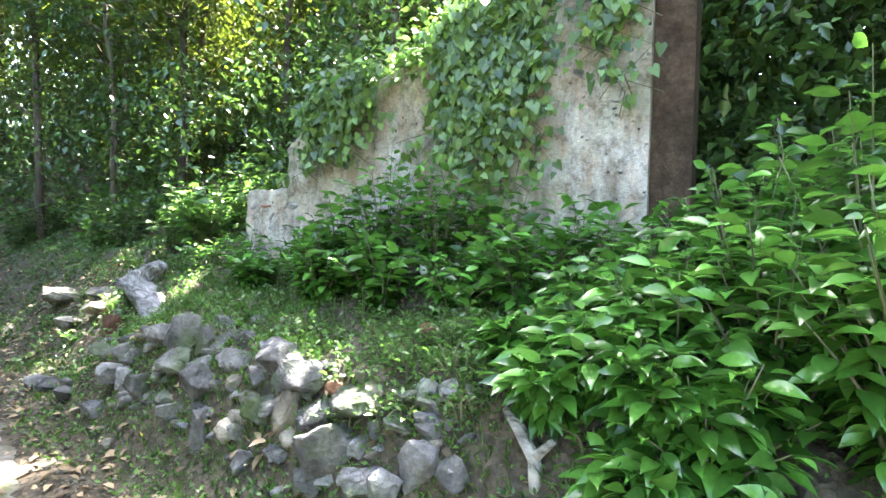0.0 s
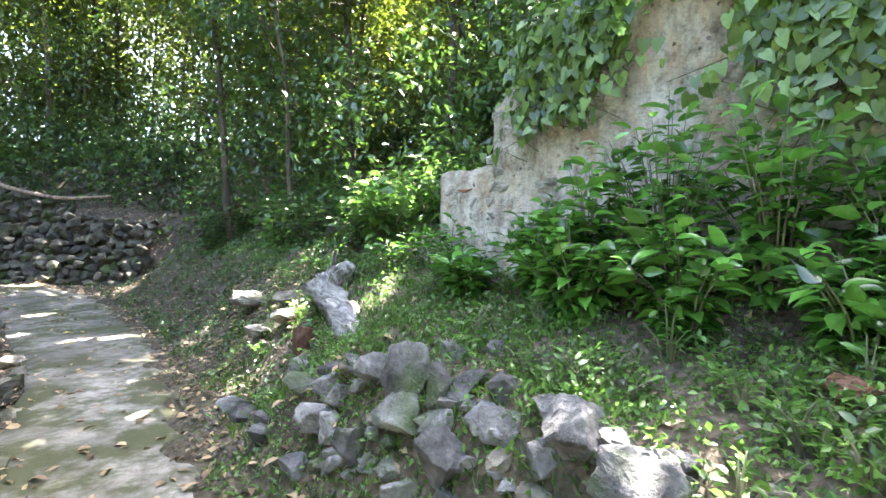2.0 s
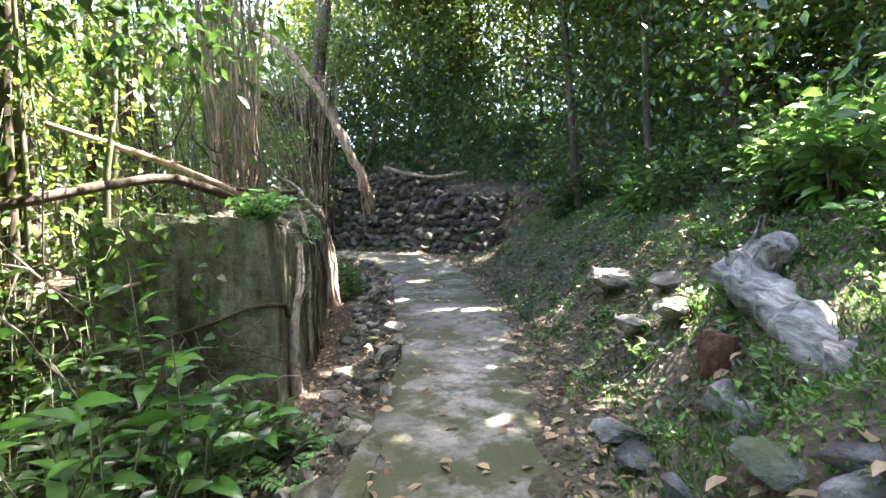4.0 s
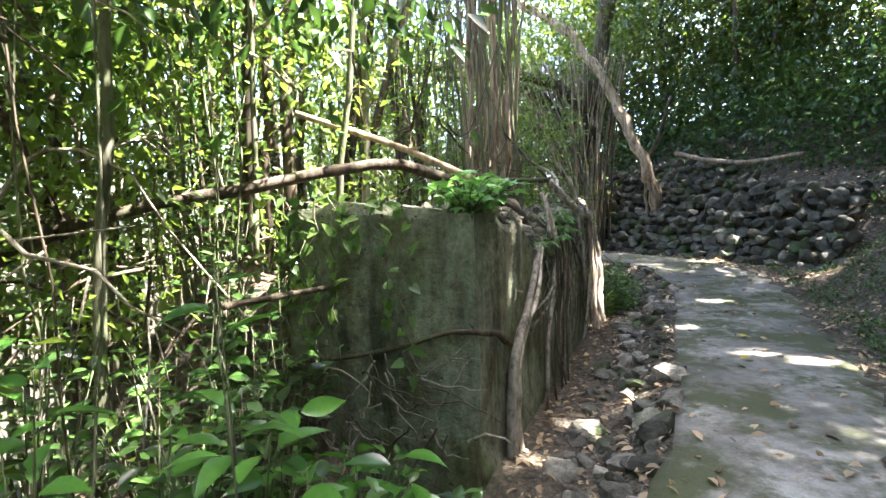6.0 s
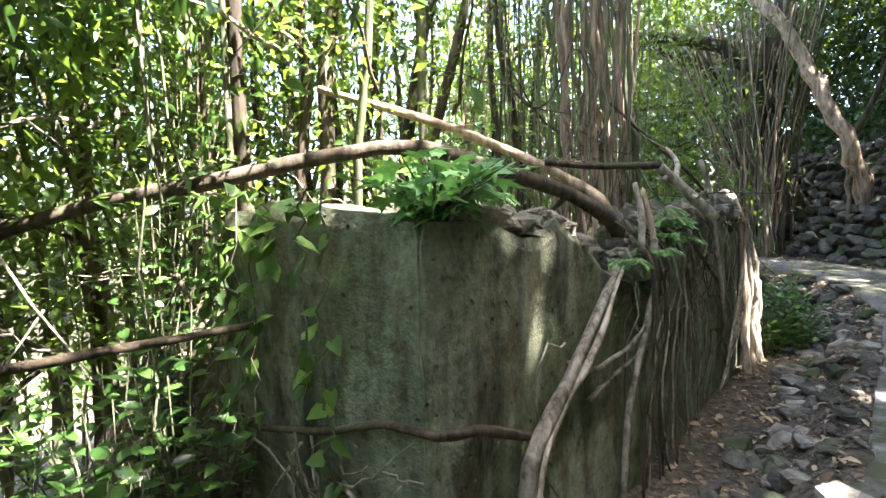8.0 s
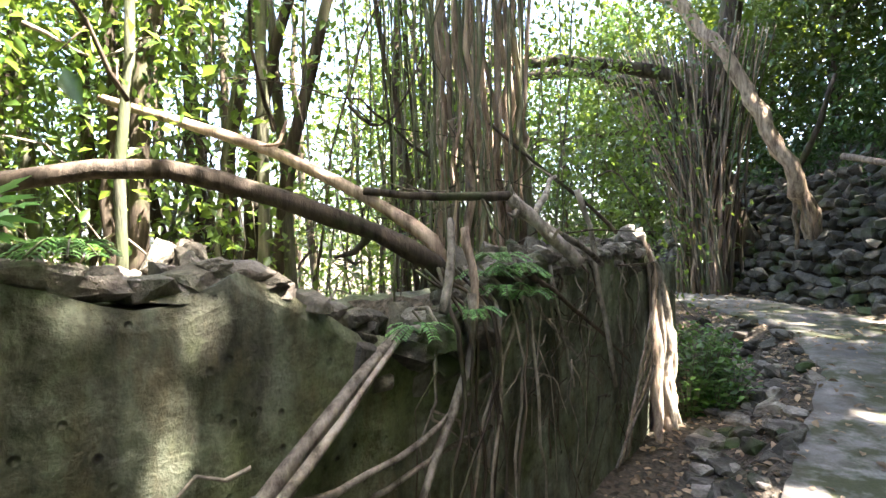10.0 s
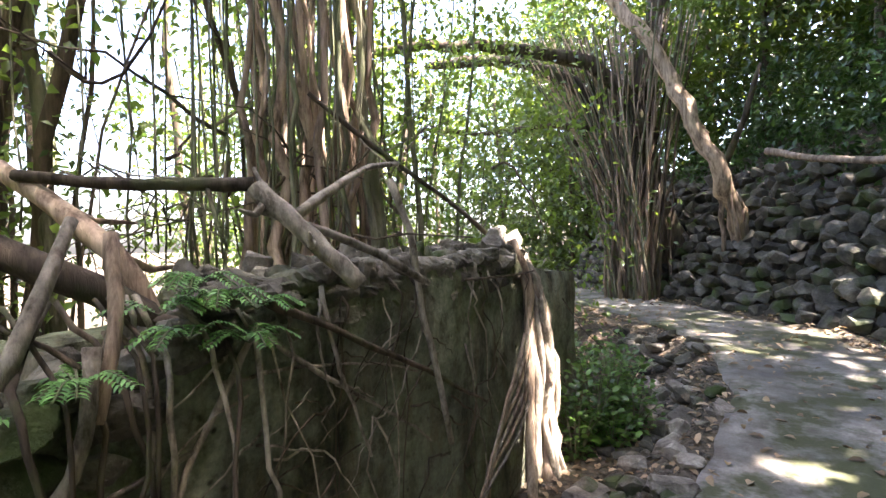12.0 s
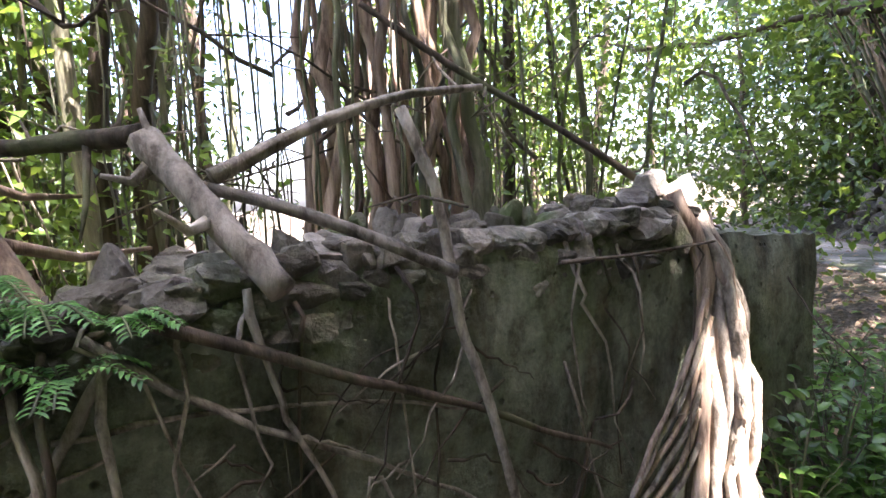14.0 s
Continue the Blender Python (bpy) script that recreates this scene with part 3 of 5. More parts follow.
    part("stub_face", wall_mesh("stub_face", BLOCK_PLASTER, 0.95, [(0, 1.24), (0.95, 1.16)], -0.7, 0.4, lambda u, d, z: (-0.12 - d, 5.35 + u, z), 0.04, rows=16, seed=12), stub)


build_ruin()
build_block()


# ---- dry-stone edge, loose stones, far stone wall ----
def build_stones():
    edge = thing("dry_stone_edging", (0, 0, 0), "tumbled dry-stone edging of grey limestone lumps, weeds between", "stone wall")
    # the lumps one can tell apart: x, y, width, height
    big = [(2.20, -3.86, 0.24, 0.36), (2.20, -3.62, 0.22, 0.2), (2.12, -3.93, 0.26, 0.18), (2.23, -4.09, 0.17, 0.22), (2.03, -4.27, 0.23, 0.30), (2.19, -4.81, 0.25, 0.24), (2.31, -4.22, 0.18, 0.14),
           (2.13, -5.08, 0.26, 0.17), (2.12, -5.49, 0.30, 0.19), (2.03, -4.86, 0.20, 0.22), (2.02, -5.07, 0.13, 0.24), (1.94, -4.48, 0.22, 0.24), (1.97, -5.44, 0.32, 0.26)]
    mid = [(2.06, -5.25, 0.22, 0.14), (2.01, -5.96, 0.19, 0.24), (1.97, -5.82, 0.22, 0.18), (2.01, -6.14, 0.14, 0.16), (2.03, -3.33, 0.24, 0.16), (1.98, -3.71, 0.17, 0.22), (1.98, -4.1, 0.16, 0.18), (2.17, -4.47, 0.16, 0.16),
           (1.97, -4.67, 0.15, 0.13), (2.13, -4.68, 0.16, 0.14), (1.91, -5.4, 0.2, 0.12), (1.94, -5.7, 0.17, 0.14), (2.57, -3.83, 0.2, 0.12), (2.28, -4.4, 0.15, 0.13), (2.1, -3.42, 0.14, 0.14), (2.02, -3.45, 0.14, 0.18), (2.72, -4.0, 0.13, 0.08)]
    for x, yy, w, h in big + mid:
        w, h = 1.1 * w, 1.1 * h
        tone = LIMESTONE if RNG.random() < 0.9 else PALE_STONE
        stone(edge, tone, (x, yy, ground_z(x, yy) + 0.12 * h), (w * RNG.uniform(0.8, 1.0), w * 1.12, h * 1.12), (RNG.normal(0, 12), RNG.normal(-14, 10), RNG.uniform(0, 360)))
    # smaller ones wedged between
    for _ in range(100):
        yy = RNG.uniform(-6.2, -3.2)
        x = RNG.uniform(1.86, 2.26)
        w = RNG.uniform(0.07, 0.16)
        stone(edge, LIMESTONE if RNG.random() < 0.8 else PALE_STONE, (x, yy, ground_z(x, yy) + 0.005), (w, w * 1.2, w * RNG.uniform(0.6, 1.0)))
    loose = [(2.12, -2.15, (0.30, 0.22, 0.15), LIMESTONE), (2.37, -2.58, (0.27, 0.24, 0.16), LIMESTONE), (2.76, -1.85, (0.2, 0.24, 0.36), RED_STONE), (2.55, -2.2, (0.26, 0.24, 0.2), LIMESTONE),
             (1.95, -2.75, (0.24, 0.2, 0.16), LIMESTONE), (3.0, -1.1, (0.4, 0.3, 0.16), PALE_STONE), (2.9, -0.7, (0.5, 0.34, 0.14), PALE_STONE), (1.9, -3.3, (0.22, 0.2, 0.13), LIMESTONE), (2.82, -5.5, (0.2, 0.14, 0.1), RED_STONE),
             (2.12, -2.98, (0.22, 0.24, 0.18), LIMESTONE), (2.27, -1.72, (0.3, 0.42, 0.14), LIMESTONE), (2.05, -2.6, (0.15, 0.17, 0.12), LIMESTONE), (3.3, 0.35, (0.45, 0.6, 0.22), PALE_STONE), (3.25, -0.6, (0.3, 0.34, 0.16), PALE_STONE), (1.77, -3.73, (0.09, 0.1, 0.1), PALE_STONE), (2.15, -5.33, (0.12, 0.16, 0.1), RED_STONE), (2.77, -5.50, (0.09, 0.1, 0.08), RED_STONE)]
    for x, yy, s, mat in loose:
        ob = stone(None, mat, (x, yy, ground_z(x, yy) + s[2] * 0.28), s, (6, 4, RNG.uniform(0, 90)), "loose_stone")
        tagged(ob, "reddish broken stone lying on the bank" if mat == RED_STONE else "grey limestone lump lying on the bank", "stone", "loose stones on the bank")
    # rubble between the path and the ditch
    rubble = thing("ditch_rubble", (0, 0, 0), "dark rubble stones lining the ditch beside the path", "rubble")
    for _ in range(260):
        y = RNG.uniform(-3.0, 8.8)
        x = lerp_table(PATH_LEFT, y) - RNG.uniform(0.0, 0.75) - (0.3 * RNG.random() if y > 5 else 0)
        if x < 0.12 and -0.2 < y < 6.3:
            continue
        s = RNG.uniform(0.06, 0.24) * (1.35 if y > 4.5 else 1)
        stone(rubble, DARK_STONE if RNG.random() < 0.6 else PALE_STONE, (x, y, ground_z(x, y) + 0.02), (s * RNG.uniform(0.8, 1.4), s, s * RNG.uniform(0.45, 0.8)))
    wall = thing("dry_stone_wall", (0, 0, 0), "high dry-stone retaining wall of dark mossy stones", "stone wall")
    a, b = Vector((3.9, 7.7, 0)), Vector((-3.2, 14.3, 0))
    d = (b - a).normalized()
    inn = Vector((0.68, 0.73, 0))
    count, rest_v, rest_f = 0, [], []
    for row in range(15):
        u = RNG.uniform(0, 0.2)
        while u < (b - a).length:
            w = RNG.uniform(0.15, 0.36)
            p = a + d * (u + w / 2) + inn * (0.115 * row + RNG.normal(0, 0.05))
            hgt = 0.21
            z = path_z(p.y) + 0.02 + row * 0.185 + RNG.normal(0, 0.05)
            lim = 1.5 + 0.9 * sstep(1.5, 4.5, u)
            if row * 0.185 < lim:
                m = pose(p.x, p.y, z, RNG.normal(0, 25), RNG.normal(0, 25), math.degrees(math.atan2(d.y, d.x)) + RNG.normal(0, 9)) @ Matrix.Diagonal((w * 1.1, RNG.uniform(0.26, 0.38), hgt * RNG.uniform(0.75, 1.4), 1))
                me = rocks_of(DARK_STONE)[int(RNG.integers(14))]
                if count < 300 and u < 7:
                    part("stone", me, wall, "", m)
                    count += 1
                else:
                    base = len(rest_v)
                    rest_v.extend(m @ v.co for v in me.vertices)
                    rest_f.extend(tuple(base + k for k in f.vertices) for f in me.polygons)
            u += w
    part("upper_stones", mesh_from("upper_stones", rest_v, rest_f, DARK_STONE), wall, kind="stuff")


build_stones()


# ---- the dead log on the bank ----
def build_log():
    log = thing("dead_log", (2.66, -2.66, 0.3), "bleached grey dead log lying up the bank, split and rotten", "log")
    off = Vector(log.location)
    t = Tubes(11)
    t.add([Vector(p) - off for p in curve_points([(2.76, -2.70, 0.58), (2.84, -2.48, 0.66), (2.97, -2.12, 0.74), (3.08, -1.75, 0.83), (3.12, -1.5, 0.92)], 16)], list(np.linspace(0.12, 0.14, 17)), 0.012, 0.17)
    part("trunk", t.mesh("trunk", DEAD_WOOD), log)
    t = Tubes(8)
    t.add([Vector(p) - off for p in curve_points([(2.80, -2.6, 0.6), (2.72, -2.68, 0.45), (2.66, -2.71, 0.27), (2.63, -2.72, 0.08)], 8)], list(np.linspace(0.06, 0.02, 9)), 0.004, 0.15)
    part("prop_branch", t.mesh("prop_branch", DEAD_WOOD), log)
    t = Tubes(9)
    t.add([Vector(p) - off for p in curve_points([(3.12, -1.55, 0.9), (3.22, -1.65, 1.0), (3.32, -1.78, 1.1)], 6)], [0.12, 0.13, 0.125, 0.12, 0.1, 0.09, 0.05], 0.01, 0.2)
    part("rotten_stump", t.mesh("rotten_stump", DEAD_WOOD), log)
    for i in range(14):
        t = Tubes(5)
        p = Vector((3.18, -1.6, 0.93)) - off + Vector(RNG.normal(0, 0.06, 3))
        t.add([p, p + Vector(RNG.normal(0, 0.1, 3)) + Vector((0.05, -0.03, 0.02)), p + Vector(RNG.normal(0, 0.12, 3)) + Vector((0.14, -0.04, -0.1))], [0.022, 0.016, 0.006])
        part("splinter", t.mesh("splinter", DEAD_WOOD), log)
    white = thing("white_branch", (2.07, -6.52, ground_z(2.07, -6.52)), "short bleached branch stub standing in the weeds", "branch")
    t = Tubes(8)
    t.add([(0, 0, -0.1), (0.02, 0.03, 0.1), (0.05, 0.12, 0.22), (0.1, 0.2, 0.26)], [0.035, 0.032, 0.03, 0.018])
    t.add([(0.02, 0.03, 0.1), (0.0, -0.06, 0.2)], [0.026, 0.014])
    part("stub", t.mesh("stub", DEAD_WOOD), white)


build_log()


def build_kerb():
    me = wall_mesh("path_kerb", CONCRETE, 1.9, [(0, 0.02), (0.9, 0.06), (1.9, 0.03)], -0.5, 0.15, lambda u, d, z: (0.36 + 0.2 * u + d, -3.3 + u, z), 0.02, rows=8, seed=15)
    tagged(new("path_kerb", me), "broken concrete kerb beside the footpath", "kerb", kind="structure")


build_kerb()


# ---- fig tree with its roots over the block, branches lying on it ----
def strand(parent, pts, r0, r1, name="root", mat=None, n=14, sides=7, wob=0.004, label=""):
    t = Tubes(sides)
    t.add(curve_points(pts, n), list(np.linspace(r0, r1, n + 1)), max(wob, 0.1 * r0), 0.13)
    return part(name, t.mesh(name, mat or ROOT_BARK), parent, label)


def build_fig():
    fig = thing("fig_tree", (0, 0, 0), "fig tree of many fused stems, roots hanging over the block", "tree")
    for i in range(30):
        a, r = RNG.uniform(0, 6.28), 0.42 * math.sqrt(RNG.random())
        x, y = -1.1 + r * math.cos(a), 3.9 + 1.15 * r * math.sin(a)
        lx, ly = RNG.normal(-0.1, 0.35), RNG.normal(0.1, 0.35)
        strand(fig, [(x * 1.0 + 0.04 * math.cos(a), y + 0.05 * math.sin(a), 0.9), (x, y, 1.8), (x + 0.15 * lx, y + 0.15 * ly, 3.0), (x + lx * 0.6, y + ly * 0.6, 5.0), (x + lx, y + ly, 7.5)], RNG.uniform(0.012, 0.05), 0.014, "stem", FIG_BARK if i % 4 else STEM_BARK, 18, 7, 0.028)
    f = 0.035
    strand(fig, [(f, 1.75, 1.08), (f, 1.56, 1.04), (f + 0.05, 0.95, 0.65), (f + 0.04, 0.6, 0.38), (f + 0.03, 0.52, 0.0), (f + 0.02, 0.5, -0.5)], 0.018, 0.05)
    strand(fig, [(f + 0.02, 1.6, 1.05), (f + 0.09, 1.05, 0.68), (f + 0.06, 0.68, 0.40), (f + 0.05, 0.58, 0.0), (f + 0.05, 0.62, -0.5)], 0.013, 0.035)
    strand(fig, [(f, 0.62, 0.42), (f + 0.02, 0.3, 0.55), (f + 0.03, 0.02, 0.63), (-0.15, -0.045, 0.64), (-0.5, -0.045, 0.52), (-0.95, -0.05, 0.42), (-1.3, -0.05, 0.36)], 0.022, 0.014, mat=BARK)
    strand(fig, [(f + 0.03, 2.1, 1.2), (f + 0.05, 2.05, 0.92), (f + 0.05, 1.85, 0.6), (f + 0.06, 1.6, 0.2), (f + 0.05, 1.5, -0.4)], 0.022, 0.02)
    strand(fig, [(f, 2.66, 1.28), (f + 0.03, 3.02, 1.10), (f + 0.02, 3.51, 0.87), (f + 0.02, 3.97, 0.62), (f, 4.3, 0.45)], 0.02, 0.009, mat=BARK)
    strand(fig, [(f, 2.58, 1.23), (f + 0.02, 2.89, 0.96), (f, 3.2, 0.76), (f, 3.45, 0.60), (f, 3.7, 0.4)], 0.013, 0.006)
    strand(fig, [(f, 2.5, 1.0), (f, 2.9, 0.98), (f, 3.3, 0.9), (f, 3.6, 0.8)], 0.008, 0.005)
    strand(fig, [(f, 2.95, 1.3), (f + 0.03, 3.0, 1.0), (f + 0.03, 3.08, 0.8), (f + 0.03, 3.2, 0.5)], 0.012, 0.006)
    strand(fig, [(f, 2.62, 1.15), (f, 2.5, 0.95), (f, 2.35, 0.7), (f, 2.25, 0.3)], 0.016, 0.01)
    strand(fig, [(f + 0.02, 0.95, 0.66), (f + 0.04, 1.2, 0.58), (f + 0.05, 1.7, 0.62), (f + 0.03, 2.1, 0.75), (f, 2.4, 0.8)], 0.016, 0.01)
    strand(fig, [(f, 1.2, 0.4), (f + 0.03, 1.5, 0.48), (f + 0.03, 1.9, 0.52), (f, 2.3, 0.5)], 0.014, 0.01)
    for i in range(17):
        y = RNG.uniform(1.7, 4.9)
        z = lerp_table([(1.7, 1.0), (2.6, 1.2), (5, 1.25)], y)
        dy = RNG.normal(0, 0.25)
        strand(fig, [(-0.1, y, z + 0.1), (f, y, z), (f + 0.015, y + dy * 0.4, z - 0.3), (f + 0.01, y + dy, z - RNG.uniform(0.5, 1.3))], RNG.uniform(0.005, 0.013), 0.003, "rootlet", ROOT_BARK if RNG.random() < 0.3 else BARK, 9, 5, 0.02)
    for i in range(12):
        y = RNG.uniform(0.1, 5.0)
        strand(fig, [(f - 0.01, y, RNG.uniform(0.1, 0.9)), (f, y + RNG.normal(0, 0.3), RNG.uniform(-0.1, 0.7)), (f, y + RNG.normal(0, 0.5), -0.3)], 0.008, 0.003, "rootlet", ROOT_BARK if RNG.random() < 0.4 else BARK, 9, 5, 0.015)
    # the thick pale root that runs down the far corner
    for i in range(11):
        o = RNG.normal(0, 0.05)
        strand(fig, [(-0.1 + RNG.normal(0, 0.05), 4.85 + o * 0.5, 1.48), (0.02 + RNG.normal(0, 0.02), 4.98 + o * 0.6, 1.15), (0.06 + RNG.normal(0, 0.02), 5.0 + o, 0.6), (0.07, 5.02 + o * 1.6, 0.1), (0.10 + RNG.normal(0, 0.04), 5.0 + o * 2.6, -0.45)], RNG.uniform(0.014, 0.035), RNG.uniform(0.025, 0.05), "root", ROOT_BARK if i % 3 else FIG_BARK)
    strand(fig, [(-0.05, 4.95, 1.4), (0.05, 5.05, 1.0), (0.08, 5.06, 0.5), (0.1, 5.08, 0.0), (0.14, 5.1, -0.5)], 0.04, 0.075, "root", ROOT_BARK, 14, 11)
    for i in range(9):
        e = RNG.uniform(-0.05, 0.12)
        strand(fig, [(-0.04, 4.95 + e, 1.38), (0.07 + RNG.normal(0, 0.02), 5.04 + e * 0.6, 1.0), (0.11 + RNG.normal(0, 0.03), 5.07 + e, 0.55), (0.13 + RNG.normal(0, 0.03), 5.06 + RNG.normal(0, 0.06), 0.1), (0.16 + RNG.normal(0, 0.04), 5.08 + e * 1.6, -0.5)], RNG.uniform(0.014, 0.03), RNG.uniform(0.025, 0.045), "root", ROOT_BARK if i % 4 else FIG_BARK, 16, 7, 0.012)
    for i in range(6):
        strand(fig, [(0.05, 4.95, 1.1 - 0.1 * i), (0.06, 4.75, 0.7 - 0.1 * i), (0.06, 4.45 - 0.05 * i, 0.3 - 0.08 * i), (0.05, 4.2 - 0.05 * i, -0.3)], 0.016, 0.009, mat=ROOT_BARK if i % 2 else FIG_BARK)
    # a bundle of roots falling over the broken stretch
    for i in range(11):
        y = RNG.uniform(1.85, 2.65)
        o = 0.05 + 0.06 * RNG.random()
        strand(fig, [(-0.1, y + RNG.normal(0, 0.05), 1.32), (o, y, 1.1), (o + 0.02, y + RNG.normal(0, 0.08), 0.7), (o, y + RNG.normal(0, 0.12), 0.2), (o + 0.02, y + RNG.normal(0, 0.18), -0.4)], RNG.uniform(0.006, 0.014), RNG.uniform(0.005, 0.01), "root", (BARK, ROOT_BARK, BARK)[i % 3], 14, 6, 0.008)
    for i in range(26):
        y, z = RNG.uniform(2.5, 4.4), RNG.uniform(0.45, 1.15)
        d, ln = RNG.choice((-1, 1)), RNG.uniform(0.15, 0.5)
        strand(fig, [(f, y, z), (f + 0.02, y + 0.5 * d * ln, z - 0.2 * ln + RNG.normal(0, 0.03)), (f + 0.01, y + d * ln, z - RNG.uniform(0.3, 0.9) * ln)], RNG.uniform(0.004, 0.008), 0.002, "rootlet", ROOT_BARK if i % 3 == 0 else BARK, 8, 5, 0.006)
    # a net of thin roots on the end wall's foot
    for i in range(46):
        x, z = RNG.uniform(-1.35, 0.0), RNG.uniform(-0.15, 0.55)
        a, ln = RNG.uniform(-2.6, 0.6), RNG.uniform(0.2, 0.6)
        e = -0.045 - 0.02 * RNG.random()
        strand(fig, [(x, e, z), (x + 0.5 * ln * math.cos(a), e - 0.025, z + 0.5 * ln * math.sin(a) + RNG.normal(0, 0.06)), (x + ln * math.cos(a), e - 0.005, z + ln * math.sin(a))], RNG.uniform(0.005, 0.011), 0.003, "rootlet", ROOT_BARK if i % 3 else BARK, 8, 5, 0.008)
    # long hanging roots of the crown
    for i in range(40):
        a, r = RNG.uniform(0, 6.28), RNG.uniform(0.15, 1.3)
        x, y = -1.3 + r * math.cos(a) * 0.7, 3.6 + r * math.sin(a)
        strand(fig, [(x, y, RNG.uniform(0.9, 1.6)), (x + RNG.normal(0, 0.05), y, 2.6), (x + RNG.normal(0, 0.15), y + RNG.normal(0, 0.1), 6.5)], 0.007, 0.006, "hanging_root", STEM_BARK, 8, 4, 0.012)
    crown = [(-1.3 + RNG.normal(0, 1.6), 3.9 + RNG.normal(0, 1.6), RNG.uniform(4.8, 8.0)) for _ in range(330)]
    P, D, N = thin_out(*sprays(crown, 14, 0.22))
    part("crown", leaf_mesh("crown", P, D, N, RNG.uniform(0.07, 0.12, len(P)), 0.05, LEAF_LOW, LEAF_TREE), fig)


build_fig()


def branch(name, label, pts, r0, r1, mat, n=14, twigs=0, category="branch"):
    o = Vector(pts[0])
    ob = thing(name, o, label, category)
    t = Tubes(9)
    line = curve_points([Vector(p) - o for p in pts], n)
    t.add(line, list(np.linspace(r0, r1, n + 1)), 0.07 * r0, 0.09)
    part("limb", t.mesh("limb", mat), ob)
    for i in range(twigs):
        p = Vector(line[int(RNG.integers(2, n))])
        q = Vector(RNG.normal(0, 0.22, 3))
        t = Tubes(5)
        t.add([p, p + q * 0.5, p + q + Vector((0, 0, 0.08))], [r1 * 0.5, r1 * 0.35, r1 * 0.15])
        part("twig", t.mesh("twig", mat), ob)
    return ob


branch("broken_branch", "broken grey branch hanging over the block's edge", [(0.21, 3.01, 1.31), (0.12, 2.94, 1.42), (0.0, 2.84, 1.57), (-0.12, 2.75, 1.71)], 0.036, 0.042, ROOT_BARK, 8, 3)
branch("dark_branch", "dark bent branch lying on the block", [(-0.12, 2.75, 1.72), (-0.25, 2.6, 1.72), (-0.45, 2.4, 1.72), (-0.75, 2.15, 1.76)], 0.03, 0.022, BARK, 10, 3)
branch("leaning_branch", "grey branch leaning up against the fig stems", [(-0.05, 2.9, 1.60), (-0.12, 3.2, 1.75), (-0.3, 3.6, 1.90), (-0.5, 4.1, 2.0)], 0.026, 0.014, ROOT_BARK, 10, 2)
branch("hanging_stick", "long pale stick hanging down the block's face", [(-0.02, 3.46, 1.80), (0.05, 3.54, 1.5), (0.08, 3.58, 1.11), (0.10, 3.65, 0.88), (0.12, 3.77, 0.38)], 0.02, 0.016, ROOT_BARK, 14)
branch("split_stick", "pale split stick standing against the roots", [(-0.06, 2.10, 1.56), (0.02, 2.0, 1.36), (0.06, 1.89, 1.13)], 0.018, 0.024, ROOT_BARK, 6)
branch("brown_stick", "brown stick standing against the roots", [(-0.05, 2.2, 1.52), (0.03, 2.17, 1.25), (0.06, 2.11, 0.98)], 0.022, 0.018, FIG_BARK, 6)
branch("fallen_log", "dark fallen log arching over the rubble", [(-3.6, -1.6, 0.6), (-2.7, -0.7, 1.35), (-1.9, 0.1, 1.6), (-1.25, 0.95, 1.82), (-1.0, 1.4, 1.78), (-0.6, 1.8, 1.6), (-0.35, 2.1, 1.42), (-0.3, 2.4, 1.22), (-0.35, 2.6, 0.9)], 0.045, 0.055, BARK, 16, 3)
branch("fallen_bough", "grey forked bough leaning on the fallen trunk", [(-2.35, 1.3, 2.44), (-1.85, 1.6, 2.25), (-1.4, 1.95, 2.05), (-0.9, 2.15, 1.8), (-0.5, 2.28, 1.55), (-0.35, 2.4, 1.35), (-0.4, 2.55, 0.95)], 0.032, 0.045, FIG_BARK, 12, 4)
branch("slanting_branch", "thin dark branch slanting down to the stones", [(-0.9, 3.7, 2.45), (-0.65, 4.1, 2.1), (-0.4, 4.6, 1.75), (-0.3, 4.95, 1.52)], 0.014, 0.02, BARK, 10, 4)
branch("thin_rod", "thin straight twig lying along the stones", [(0.05, 4.05, 1.25), (0.06, 4.5, 1.24), (0.07, 4.95, 1.25)], 0.008, 0.006, BARK, 6)
branch("crooked_branch", "bent pale branch lying down the stones", [(-0.1, 2.75, 1.62), (0.02, 3.1, 1.5), (0.1, 3.35, 1.38), (0.12, 3.55, 1.28)], 0.018, 0.02, ROOT_BARK, 8)
branch("jutting_stick", "cut stick jutting out in front of the block", [(-0.58, -1.35, 1.0), (-0.8, -0.7, 0.95), (-1.0, -0.06, 0.9)], 0.016, 0.018, BARK, 8)


